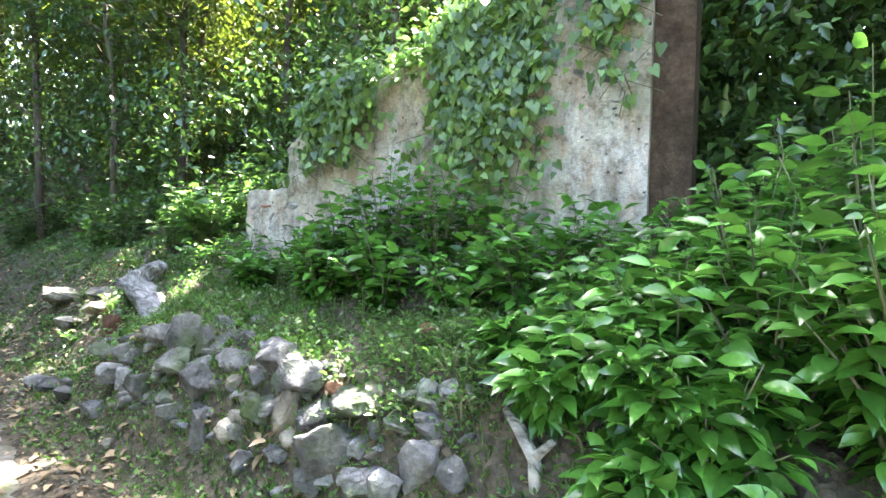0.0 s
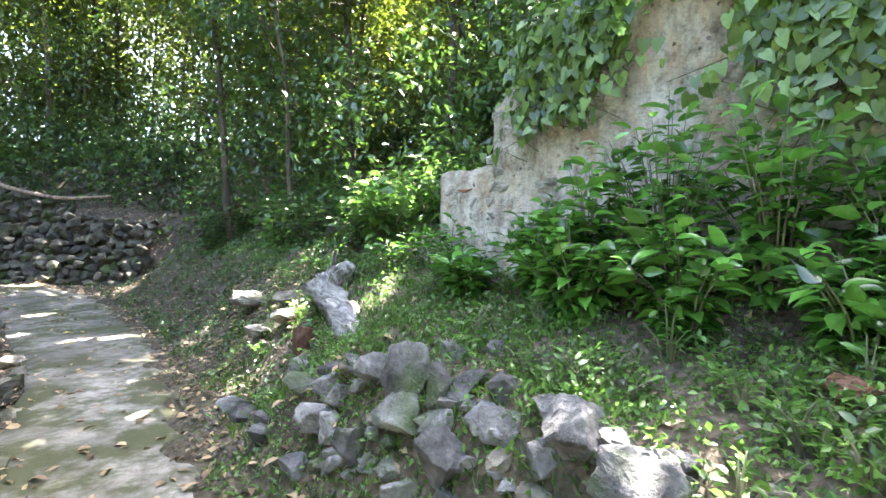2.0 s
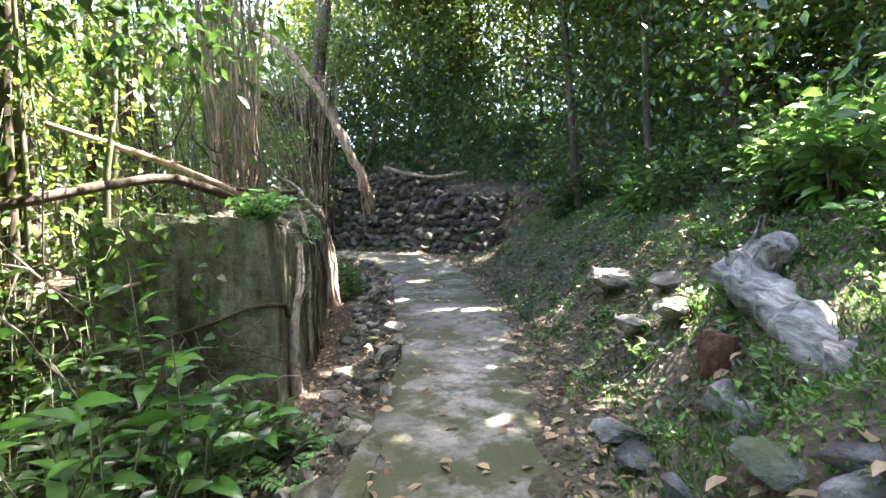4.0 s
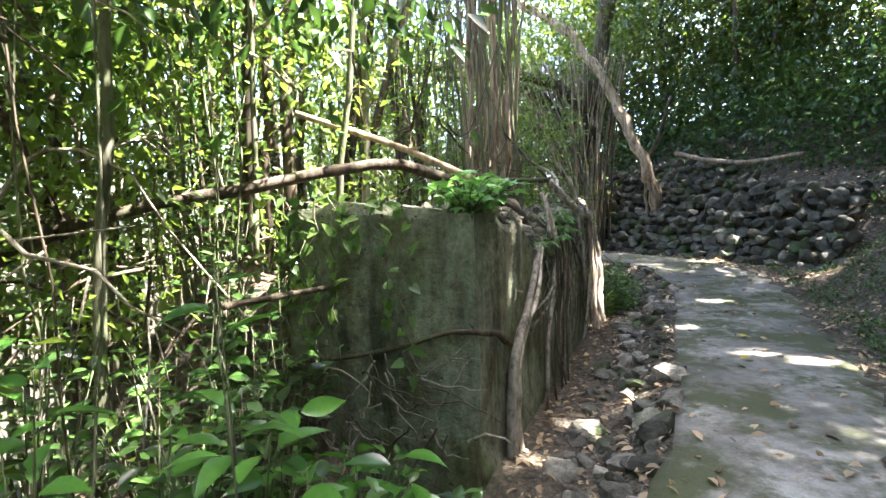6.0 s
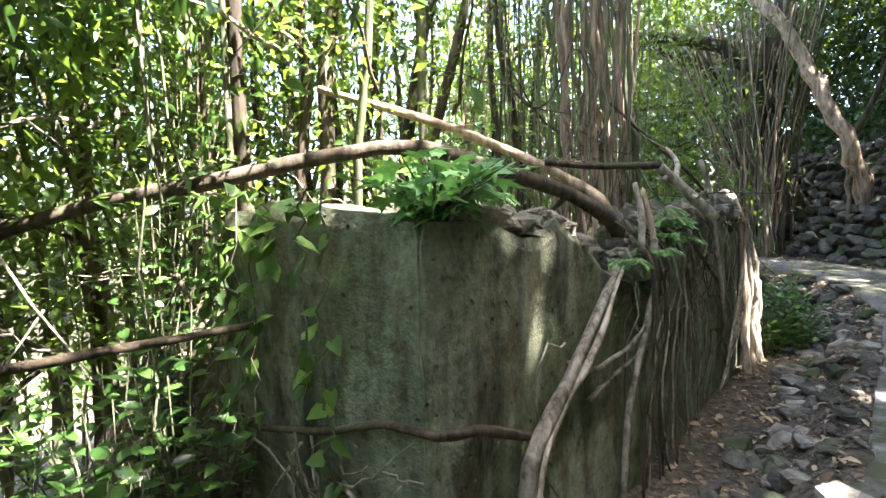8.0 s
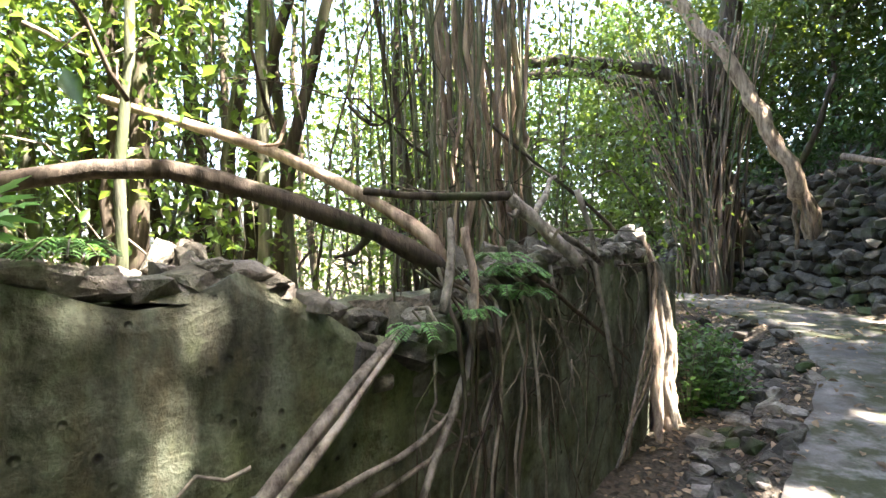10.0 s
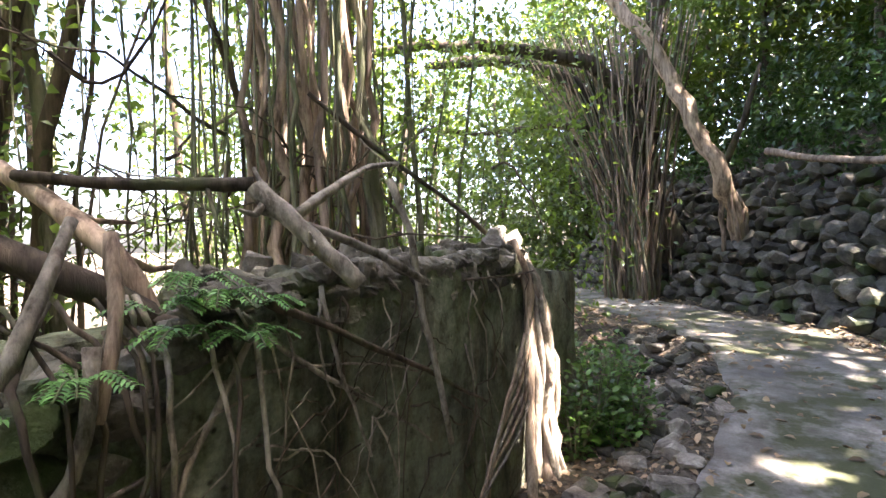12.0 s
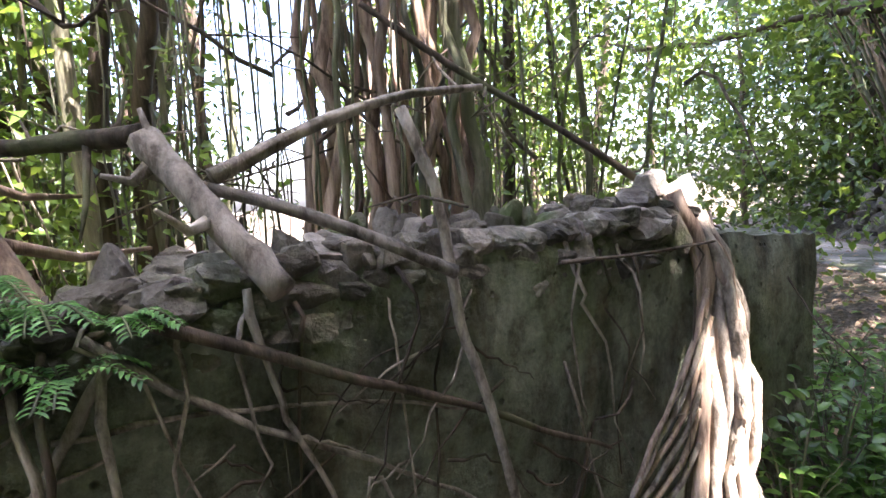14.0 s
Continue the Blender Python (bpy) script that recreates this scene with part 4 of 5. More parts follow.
# ---- shrubs and herbs ----
def shrub(name, at, height, spread, stems, per, L, W, mat, template, label, category="shrub", group="", start=0.35, lean=(0, 0), crowd=1.0, hang=0.0):
    """A shrub of several stems, with leaves in spiral order along each one."""
    ob = thing(name, at, label, category, group)
    tubes = Tubes(5)
    P, D, N = [], [], []
    for _ in range(stems):
        a = RNG.uniform(0, 2 * math.pi)
        r = spread * math.sqrt(RNG.random())
        h = height * RNG.uniform(0.6, 1.05) * (1 - 0.35 * (r / spread) ** 2)
        tip = Vector((r * math.cos(a) + lean[0], r * math.sin(a) + lean[1], h))
        line = curve_points([(0.15 * tip.x, 0.15 * tip.y, -0.08), (0.45 * tip.x, 0.45 * tip.y, 0.5 * h), tip], 8)
        tubes.add(line, list(np.linspace(0.009, 0.002, 9)))
        phase = RNG.uniform(0, 6)
        for i in range(per):
            u = start + (1 - start) * min(1.0, (i + RNG.random() * 0.6) / per) ** crowd
            k = min(int(u * 8), 7)
            p = line[k] + (line[k + 1] - line[k]) * (u * 8 - k)
            b = phase + 2.4 * i
            up = 0.15 - hang + (0.75 + 0.6 * hang) * (u - start) ** 2 + RNG.normal(0, 0.15)
            d = np.array([math.cos(b), math.sin(b), up])
            P.append(p + 0.03 * d)
            D.append(d)
            N.append(np.array([0.9 * hang * math.cos(b), 0.9 * hang * math.sin(b), 1.0]) + RNG.normal(0, 0.42, 3))
    part("stem", tubes.mesh("stem", STEM_BARK), ob, kind="stuff")
    n = len(P)
    size = RNG.uniform(0.65, 1.15, n)
    part("leaves", leaf_mesh("leaves", np.array(P), np.array(D), np.array(N), L * size, W * size, template, mat), ob, kind="stuff")
    return ob


def build_shrubs():
    lab = "dense broad-leaved shrub with glossy bright green leaves"
    for x, y, h, s in ((2.75, -6.95, 0.78, 0.45), (3.1, -7.25, 1.05, 0.45), (3.35, -6.9, 0.72, 0.42), (2.45, -7.35, 1.0, 0.45), (2.9, -7.75, 1.5, 0.5), (3.5, -7.55, 1.3, 0.45), (2.2, -7.75, 1.1, 0.45), (2.5, -8.2, 1.4, 0.5), (2.6, -6.6, 0.6, 0.38), (2.1, -7.15, 0.6, 0.35), (3.3, -8.3, 1.7, 0.55), (2.7, -7.35, 1.05, 0.4), (2.45, -7.0, 0.7, 0.4), (2.2, -6.9, 0.5, 0.35), (3.0, -6.75, 0.6, 0.4), (2.3, -6.75, 0.45, 0.3), (1.85, -7.55, 0.6, 0.3), (1.95, -6.95, 0.4, 0.25), (2.25, -6.5, 0.3, 0.22), (1.75, -7.2, 0.35, 0.22), (2.6, -6.25, 0.35, 0.25), (2.9, -6.5, 0.6, 0.3)):
        shrub("broadleaf_shrub", (x, y, ground_z(x, y)), h, s, 26, 22, 0.135, 0.064, LEAF_BROAD, LEAF_FULL, lab, group="broad-leaved shrubs", start=0.15, crowd=0.75, hang=0.55)
    lab = "leafy green shrub growing at the ruined wall's foot"
    for x, y, h, s in ((3.55, -6.35, 0.75, 0.4), (3.3, -6.0, 0.6, 0.4), (3.65, -5.6, 0.85, 0.4), (3.2, -5.5, 0.5, 0.35), (3.6, -5.1, 1.0, 0.4), (3.25, -4.8, 0.6, 0.4), (3.6, -4.55, 1.15, 0.4), (3.5, -4.15, 0.9, 0.35), (3.2, -4.2, 0.55, 0.35), (3.55, -3.7, 0.5, 0.3), (3.35, -3.2, 0.35, 0.25)):
        shrub("wall_shrub", (x, y, ground_z(x, y)), h * 1.1, s, 26, 18, 0.13, 0.066, LEAF_BROAD, LEAF_FULL, lab, group="shrubs at the ruined wall", start=0.1, hang=0.25)
    for x, y, h in ((3.62, -2.75, 0.42), (3.5, -2.2, 0.35)):
        shrub("young_shrub", (x, y, ground_z(x, y)), h, 0.25, 8, 10, 0.12, 0.05, LEAF_BROAD, LEAF_MID, "small bright green sapling shrub below the low wall")
    lab = "low leafy shrub covering the earth bank"
    for i in range(44):
        y = RNG.uniform(-1.8, 5.5)
        x = lerp_table(PATH_RIGHT, y) + RNG.uniform(1.7, 3.4) + (0.3 if y < 1 else 0)
        shrub("bank_shrub", (x, y, ground_z(x, y)), RNG.uniform(0.5, 1.1), 0.45, 12, 13, 0.16, 0.085, LEAF_SHRUB if RNG.random() < 0.8 else LEAF_DARK, LEAF_MID, lab, group="shrubs on the bank", start=0.1, hang=0.4)
    lab = "dark-leaved shrub growing in the ditch"
    for x, y, h, s in ((-0.1, -1.5, 0.9, 0.4), (-0.6, -1.25, 1.3, 0.4), (-0.25, -2.3, 1.2, 0.4), (-0.8, -2.0, 1.6, 0.5), (-1.2, -0.6, 1.4, 0.4), (0.15, -0.8, 0.4, 0.3), (-0.5, -3.2, 1.1, 0.35), (-1.3, -3.0, 1.7, 0.5), (-1.6, -1.6, 1.8, 0.5), (-1.8, -0.5, 1.8, 0.5), (-2.2, -1.2, 2.0, 0.5), (-1.5, -2.3, 1.7, 0.5), (-1.0, -0.9, 1.2, 0.4), (-0.5, -0.6, 0.7, 0.35), (-1.5, -1.0, 1.5, 0.45), (-0.9, -1.5, 1.3, 0.4), (-1.2, -0.35, 1.7, 0.3), (-1.9, -0.2, 1.9, 0.4), (-0.3, -1.0, 0.7, 0.3), (-2.4, 0.2, 2.0, 0.5)):
        shrub("ditch_shrub", (x, y, ground_z(x, y)), h, s, 15, 14, 0.11, 0.055, LEAF_DARK, LEAF_FULL, lab, group="shrubs in the ditch", start=0.15)
    for x, y, h, s in ((0.2, 5.4, 0.75, 0.25), (0.22, 5.75, 0.95, 0.28), (0.25, 6.1, 0.9, 0.3), (0.2, 6.5, 0.8, 0.35), (0.5, 6.0, 0.5, 0.3), (0.25, 6.4, 0.45, 0.35), (0.05, 7.0, 0.55, 0.4), (-0.3, 6.7, 0.6, 0.4), (-0.5, 7.6, 0.6, 0.4), (0.4, 5.7, 0.3, 0.25)):
        shrub("hollow_shrub", (x, y, ground_z(x, y)), h, s, 13, 14, 0.09, 0.048, LEAF_SHRUB, LEAF_MID, "dark green leafy plant in the hollow beyond the block", group="plants in the hollow", start=0.1)
    ob = shrub("wall_top_plant", (-0.12, 0.2, 1.36), 0.26, 0.36, 22, 8, 0.105, 0.105, LEAF_FERN, LEAF_LOBED, "light green lobed plant sprouting from the block's top", "plant", start=0.3, lean=(0.12, -0.05), hang=0.3)


build_shrubs()


def build_herbs():
    lab = "small green herb growing among the terrace weeds"
    for _ in range(46):
        x, y = RNG.uniform(2.35, 3.5), RNG.uniform(-7.0, -2.4)
        shrub("herb", (x, y, ground_z(x, y)), RNG.uniform(0.1, 0.26), 0.13, 6, 8, 0.055, 0.028, LEAF_SHRUB, LEAF_MID, lab, "herb", "herbs on the terrace", 0.1)
    for _ in range(70):
        x, y = RNG.uniform(1.95, 2.9), RNG.uniform(-7.2, -5.2)
        shrub("herb", (x, y, ground_z(x, y)), RNG.uniform(0.08, 0.2), 0.12, 6, 8, 0.05, 0.026, LEAF_SHRUB, LEAF_MID, lab, "herb", "herbs on the terrace", 0.1)
    for _ in range(30):
        y = RNG.uniform(-2.4, 4.5)
        x = lerp_table(PATH_RIGHT, y) + RNG.uniform(0.5, 1.7)
        shrub("bank_herb", (x, y, ground_z(x, y)), RNG.uniform(0.08, 0.2), 0.14, 6, 8, 0.06, 0.03, LEAF_SHRUB, LEAF_MID, "small green herb growing on the earth bank", "herb", "herbs on the bank", 0.1)
    for _ in range(16):
        y = RNG.uniform(-2.0, 3.0)
        x = lerp_table(PATH_RIGHT, y) + RNG.uniform(0.3, 1.3)
        a = RNG.uniform(0, 6.28)
        pts = [(x + k * 0.16 * math.cos(a) + RNG.normal(0, 0.03), y + k * 0.16 * math.sin(a) + RNG.normal(0, 0.03)) for k in range(4)]
        t = Tubes(5)
        t.add(curve_points([(px - x, py - y, ground_z(px, py) + 0.012) for px, py in pts], 9), list(np.linspace(0.014, 0.006, 10)), 0.004)
        ob = tagged(new("bank_root", t.mesh("bank_root", ROOT_BARK if RNG.random() < 0.5 else BARK)), "exposed thin root lying on the earth bank", "root", "roots on the bank")
        ob.location = (x, y, 0)
    for x, y, z, mat, word in ((1.85, -3.99, 0.0, LEAF_YELLOW, "yellow"), (1.94, -4.87, 0.0, LEAF_DRY, "orange-brown"), (1.74, -3.86, 0.0, LEAF_DRY, "brown"), (2.16, -6.00, 0.0, LEAF_DRY, "pale brown"), (1.80, -1.70, 0.0, LEAF_DRY, "reddish brown"), (2.75, -2.15, 0.0, LEAF_DRY, "brown"), (2.22, -3.22, 0.0, LEAF_DRY, "brown"), (1.75, 3.1, 0.03, LEAF_YELLOW, "yellow"), (1.65, 2.2, 0.03, LEAF_YELLOW, "yellow")):
        me = leaf_mesh("fallen_leaf", np.zeros((1, 3)), np.array([(0.7, 0.6, 0.1)]), np.array([(0.1, -0.1, 1.0)]), 0.14, 0.075, LEAF_FULL, mat)
        ob = tagged(new("fallen_leaf", me), word + " fallen leaf lying on the ground", "leaf", "single fallen leaves")
        ob.location = (x, y, max(z, ground_z(x, y) + 0.02))
    for x, y, h, s, n in ((-0.35, -1.5, 1.9, 0.15, 3), (-0.1, -1.75, 1.45, 0.15, 3), (-0.6, -1.05, 1.75, 0.15, 3), (-0.79, -1.42, 1.5, 0.1, 3), (-0.3, -2.32, 1.72, 0.12, 3), (0.02, -1.0, 0.75, 0.2, 4), (-0.35, -0.75, 0.9, 0.2, 4), (-1.0, -1.9, 1.6, 0.25, 4)):
        shrub("large_leaved_sapling", (x, y, ground_z(x, y)), h, s, n, 9, 0.2, 0.085, LEAF_BROAD, LEAF_FULL, "young sapling with large pale green leaves in the ditch", "sapling", "saplings in the ditch", 0.45)
    for x, fall in ((-0.42, 1.15), (-0.55, 0.8), (-0.95, 1.0), (-1.2, 0.9), (-1.35, 1.2), (-1.1, 1.3), (-1.28, 0.7), (-0.8, 0.35), (-1.42, 0.9)):
        ob = thing("hanging_vine", (x, -0.06, 1.44), "thin vine with sparse leaves hanging down the block", "vine", "vines on the block")
        t = Tubes(4)
        line = [np.array([0.04 * math.sin(3 * i + x * 9), -0.03 - 0.02 * RNG.random(), 0.06 - fall * i / 12]) for i in range(13)]
        t.add(line, 0.005, 0.008)
        part("runner", t.mesh("runner", STEM_BARK), ob)
        P = np.array([line[int(k)] for k in RNG.integers(0, 13, 17)])
        part("foliage", leaf_mesh("foliage", P, RNG.normal(0, 0.6, (17, 3)) + np.array([0, -0.5, -0.3]), RNG.normal(0, 0.4, (17, 3)) + np.array([0, -0.6, 0.7]), RNG.uniform(0.06, 0.12, 17), 0.065, LEAF_HEART, LEAF_IVY), ob, kind="stuff")


build_herbs()


def fern(at, size, fronds, label, name="fern"):
    ob = thing(name, at, label, "fern")
    P, D, N = [], [], []
    t = Tubes(4)
    for _ in range(fronds):
        a = RNG.uniform(0, 6.28)
        out = Vector((math.cos(a), math.sin(a), 0))
        ln = size * RNG.uniform(0.7, 1.1)
        line = curve_points([(0, 0, 0), out * ln * 0.5 + Vector((0, 0, 0.28 * ln)), out * ln + Vector((0, 0, 0.02 * ln))], 14)
        t.add(line, 0.003)
        for i in range(2, 14):
            d = line[i] - line[i - 1]
            d = d / np.linalg.norm(d)
            side = np.cross(d, (0, 0, 1.0))
            for s in (-1, 1):
                P.append(line[i])
                D.append(s * side + 0.35 * d)
                N.append((0, 0, 1))
    part("stalk", t.mesh("stalk", STEM_BARK), ob, kind="stuff")
    n = len(P)
    part("fronds", leaf_mesh("fronds", np.array(P), np.array(D), np.array(N, float) + RNG.normal(0, 0.15, (n, 3)), size * 0.2 * RNG.uniform(0.7, 1.1, n), size * 0.07, LEAF_MID, LEAF_FERN), ob, kind="stuff")


for _p in ((0.02, 2.3, 1.26), (0.04, 2.5, 1.28), (0.04, 1.75, 1.05), (-0.1, 0.55, 1.42), (0.03, 2.65, 1.24), (0.02, 2.42, 1.34), (0.1, 2.35, 1.18), (0.12, 2.55, 1.14), (0.1, 2.05, 1.1)):
    fern(_p, 0.17, 10, "small green fern growing on the block")
for _p in ((0.3, -1.3, -0.35), (0.45, -0.55, -0.3), (0.1, -2.9, -0.35)):
    fern((_p[0], _p[1], ground_z(_p[0], _p[1])), 0.45, 9, "green fern growing in the ditch")


def build_ivy():
    ivy = thing("climbing_vine", (0, 0, 0), "heart-leaved green vine hanging over the ruined wall", "vine")
    top = [(0, 1.97), (0.64, 2.0), (0.65, 2.48), (1.0, 2.72), (1.6, 2.95), (2.4, 3.15), (3.2, 3.45), (4.33, 4.0)]
    P, D, N = [], [], []
    t = Tubes(4)
    for _ in range(190):
        u = float(RNG.choice((1.15, 1.4, 1.62, 2.75, 2.95, 3.15, 3.35, 3.3, 4.08))) + RNG.normal(0, 0.085)
        if not 0.68 < u < 4.25:
            continue
        z1 = lerp_table(top, u) + 0.05
        fall = RNG.uniform(0.3, 1.9) * (1.0 if 2.4 < u < 3.55 else 0.45 if u < 2.4 else 0.8)
        line = [np.array([3.90 - 0.05 * RNG.random(), -2.31 - u + RNG.normal(0, 0.02) * i, z1 - fall * i / 8]) for i in range(9)]
        t.add(line, 0.004, 0.01)
        for i in range(int(14 + fall * 22)):
            v = RNG.random() ** 1.3
            k = min(int(v * 8), 7)
            P.append(line[k] + np.array([RNG.uniform(-0.12, -0.01), RNG.normal(0, 0.08), RNG.normal(0, 0.04)]))
            D.append((RNG.normal(-0.25, 0.2), RNG.normal(0, 0.5), -1 + RNG.normal(0, 0.3)))
            N.append((-1 + RNG.normal(0, 0.3), RNG.normal(0, 0.4), 0.5 + RNG.normal(0, 0.3)))
    for _ in range(1100):
        u = RNG.uniform(1.0, 4.3)
        z1 = lerp_table(top, u)
        P.append(np.array([3.94 + RNG.normal(-0.03, 0.14), -2.31 - u, z1 + RNG.normal(0.02, 0.13)]))
        D.append((RNG.normal(-0.5, 0.5), RNG.normal(0, 0.5), RNG.normal(-0.4, 0.4)))
        N.append((-0.6 + RNG.normal(0, 0.3), RNG.normal(0, 0.4), 0.8))
    n = len(P)
    s = RNG.uniform(0.05, 0.11, n)
    part("runner", t.mesh("runner", STEM_BARK), ivy, kind="stuff")
    part("leaves", leaf_mesh("leaves", np.array(P), np.array(D), np.array(N), s, s * 0.85, LEAF_HEART, LEAF_IVY), ivy, kind="stuff")


build_ivy()


def build_ground_cover():
    P = []
    while len(P) < 60000:
        x, y = RNG.uniform(1.5, 5.2), RNG.uniform(-8.5, 6.5)
        r = lerp_table(PATH_RIGHT, y)
        if x < r + 0.05:
            continue
        dens = 0.25 + 0.75 * sstep(0.35, 0.62, 0.5 + 0.5 * noise.noise(Vector((x * 1.6, y * 1.6, 9))))
        dens *= 0.5 + 0.5 * sstep(r + 0.1, r + 0.7, x)
        if y > -2.6:
            dens *= 0.12 + 0.6 * sstep(r + 0.9, r + 1.9, x)
        if RNG.random() < dens:
            P.append((x, y, ground_z(x, y) + RNG.random() ** 2 * 0.09))
    P = np.array(P)
    n = len(P)
    D = RNG.normal(0, 1, (n, 3)) + np.array([0, 0, 0.7])
    N = RNG.normal(0, 0.5, (n, 3)) + np.array([0, 0, 1.0])
    s = RNG.uniform(0.018, 0.046, n)
    tagged(new("weeds", leaf_mesh("weeds", P, D, N, s, s * 0.55, LEAF_LOW, LEAF_SHRUB)), "low green weeds covering the terrace and bank", "weeds", kind="stuff")
    # patchy low growth and litter on the bank beside the path
    B = []
    while len(B) < 7500:
        x, y = RNG.uniform(2.3, 5.0), RNG.uniform(-2.5, 8.5)
        k = noise.noise(Vector((x * 2.3, y * 2.3, 4)))
        if x > lerp_table(PATH_RIGHT, y) + 0.12 and RNG.random() < sstep(-0.15, 0.3, k):
            B.append((x, y, ground_z(x, y) + RNG.random() ** 1.5 * (0.05 + 0.22 * max(0, k))))
    B = np.array(B)
    n = len(B)
    s = RNG.uniform(0.03, 0.075, n)
    tagged(new("bank_weeds", leaf_mesh("bank_weeds", B, RNG.normal(0, 1, (n, 3)) + np.array([0, 0, 0.5]), RNG.normal(0, 0.6, (n, 3)) + np.array([0, 0, 1.0]), s, s * 0.5, LEAF_LOW, LEAF_DARK)), "patchy low green weeds on the bank beside the path", "weeds", kind="stuff")
    G = []
    while len(G) < 9000:
        x, y = RNG.uniform(1.5, 3.9), RNG.uniform(-8.2, -0.5)
        if x > lerp_table(PATH_RIGHT, y) + 0.25 and noise.noise(Vector((x * 1.1, y * 1.1, 4))) > -0.15:
            G.append((x, y, ground_z(x, y) - 0.01))
    n = len(G)
    D = RNG.normal(0, 0.45, (n, 3)) + np.array([0, 0, 1.0])
    tagged(new("grass", leaf_mesh("grass", np.array(G), D, RNG.normal(0, 1, (n, 3)), RNG.uniform(0.04, 0.1, n), 0.007, LEAF_LOW, LEAF_SHRUB)), "short green grass among the terrace weeds", "grass", kind="stuff")
    F = []
    while len(F) < 15000:
        x, y = RNG.uniform(-3, 5.5), RNG.uniform(-8, 13)
        on = lerp_table(PATH_LEFT, y) < x < lerp_table(PATH_RIGHT, y)
        if on and RNG.random() < 0.8 or (-1.9 < x < 0.05 and 0 < y < 5.05) or (x > 2 and y < -2 and RNG.random() < 0.85):
            continue
        F.append((x, y, (path_z(y) + 0.012 if on else ground_z(x, y) + 0.012)))
    n = len(F)
    N = RNG.normal(0, 0.3, (n, 3)) + np.array([0, 0, 1.0])
    D = RNG.normal(0, 1, (n, 3)) * np.array([1, 1, 0.2])
    s = RNG.uniform(0.04, 0.11, n)
    tagged(new("fallen_leaves", leaf_mesh("fallen_leaves", np.array(F), D, N, s, s * 0.5, LEAF_MID, LEAF_DRY)), "dry brown fallen leaves strewn on the ground", "leaves", kind="stuff")


build_ground_cover()


# ---- trees ----
def tree(at, height, r, lean, label, group="", crown=120, low=0.4, mat=None, bark=None, reach=1.1, leaf=0.1, name="tree"):
    ob = thing(name, at, label, "tree", group)
    line = curve_points([(0, 0, -0.3), (lean[0] * 0.2, lean[1] * 0.2, height * 0.35), (lean[0] * 0.6, lean[1] * 0.6, height * 0.7), (lean[0], lean[1], height)], 16)
    t = Tubes(8)
    t.add(line, list(np.linspace(r, r * 0.3, 17)), 0.02, 0.07)
    tips = []
    limbs = Tubes(5)
    for i in range(max(4, crown // 12)):
        u = RNG.uniform(low, 1.0)
        k = min(int(u * 16), 15)
        p = np.array(line[k])
        a = RNG.uniform(0, 6.28)
        d = np.array([math.cos(a), math.sin(a), RNG.uniform(0.1, 0.7)]) * reach * RNG.uniform(0.5, 1.2) * (1.25 - 0.5 * u)
        q = [p, p + 0.5 * d + np.array([0, 0, -0.05]), p + d]
        limbs.add(curve_points(q, 5), list(np.linspace(r * 0.3, 0.006, 6)), 0.02)
        for _ in range(12):
            v = RNG.uniform(0.35, 1.1)
            tips.append(p + d * v + RNG.normal(0, 0.13 * reach, 3))
    part("trunk", t.mesh("trunk", bark or BARK), ob)
    part("limb", limbs.mesh("limb", bark or BARK), ob, kind="stuff")
    P, D, N = sprays(tips, 8, 0.13 * max(1, reach))
    P, D, N = thin_out(P + np.array(at), D, N)
    P = P - np.array(at)
    s = RNG.uniform(0.8, 1.6, len(P)) * leaf
    part("crown", leaf_mesh("crown", P, D, N, s, s * 0.5, LEAF_LOW, mat or LEAF_TREE), ob, kind="stuff")
    return ob


def build_trees():
    lab = "slender forest tree with a thin leafy crown"
    made = 0
    while made < 46:
        x, y = RNG.uniform(4.8, 13), RNG.uniform(-9, 17)
        if x < 5.6 and y < -2:
            continue
        tree((x, y, ground_z(x, y)), RNG.uniform(6, 10), RNG.uniform(0.04, 0.12), tuple(RNG.normal(0, 0.6, 2)), lab, "forest trees on the hill", 280, 0.12 if made % 3 else 0.35, LEAF_TREE if RNG.random() < 0.7 else LEAF_DARK, reach=1.2, leaf=0.12)
        made += 1
    for i in range(34):
        x, y = RNG.uniform(-9, 4.5), RNG.uniform(14.5, 24)
        tree((x, y, ground_z(x, y)), RNG.uniform(6, 10), RNG.uniform(0.05, 0.13), tuple(RNG.normal(0, 0.8, 2)), lab, "forest trees beyond the path", 220, 0.1, LEAF_TREE if RNG.random() < 0.8 else LEAF_DARK, reach=1.3, leaf=0.14)
    for i in range(30):
        x, y = RNG.uniform(-13, -5.0), RNG.uniform(-1, 14)
        if open_to_sky(x, y):
            continue
        tree((x, y, ground_z(x, y)), RNG.uniform(5, 7.5), RNG.uniform(0.04, 0.1), tuple(RNG.normal(0, 0.6, 2)), lab, "forest trees below the block", 70, 0.35, LEAF_TREE, reach=1.3, leaf=0.13)


build_trees()


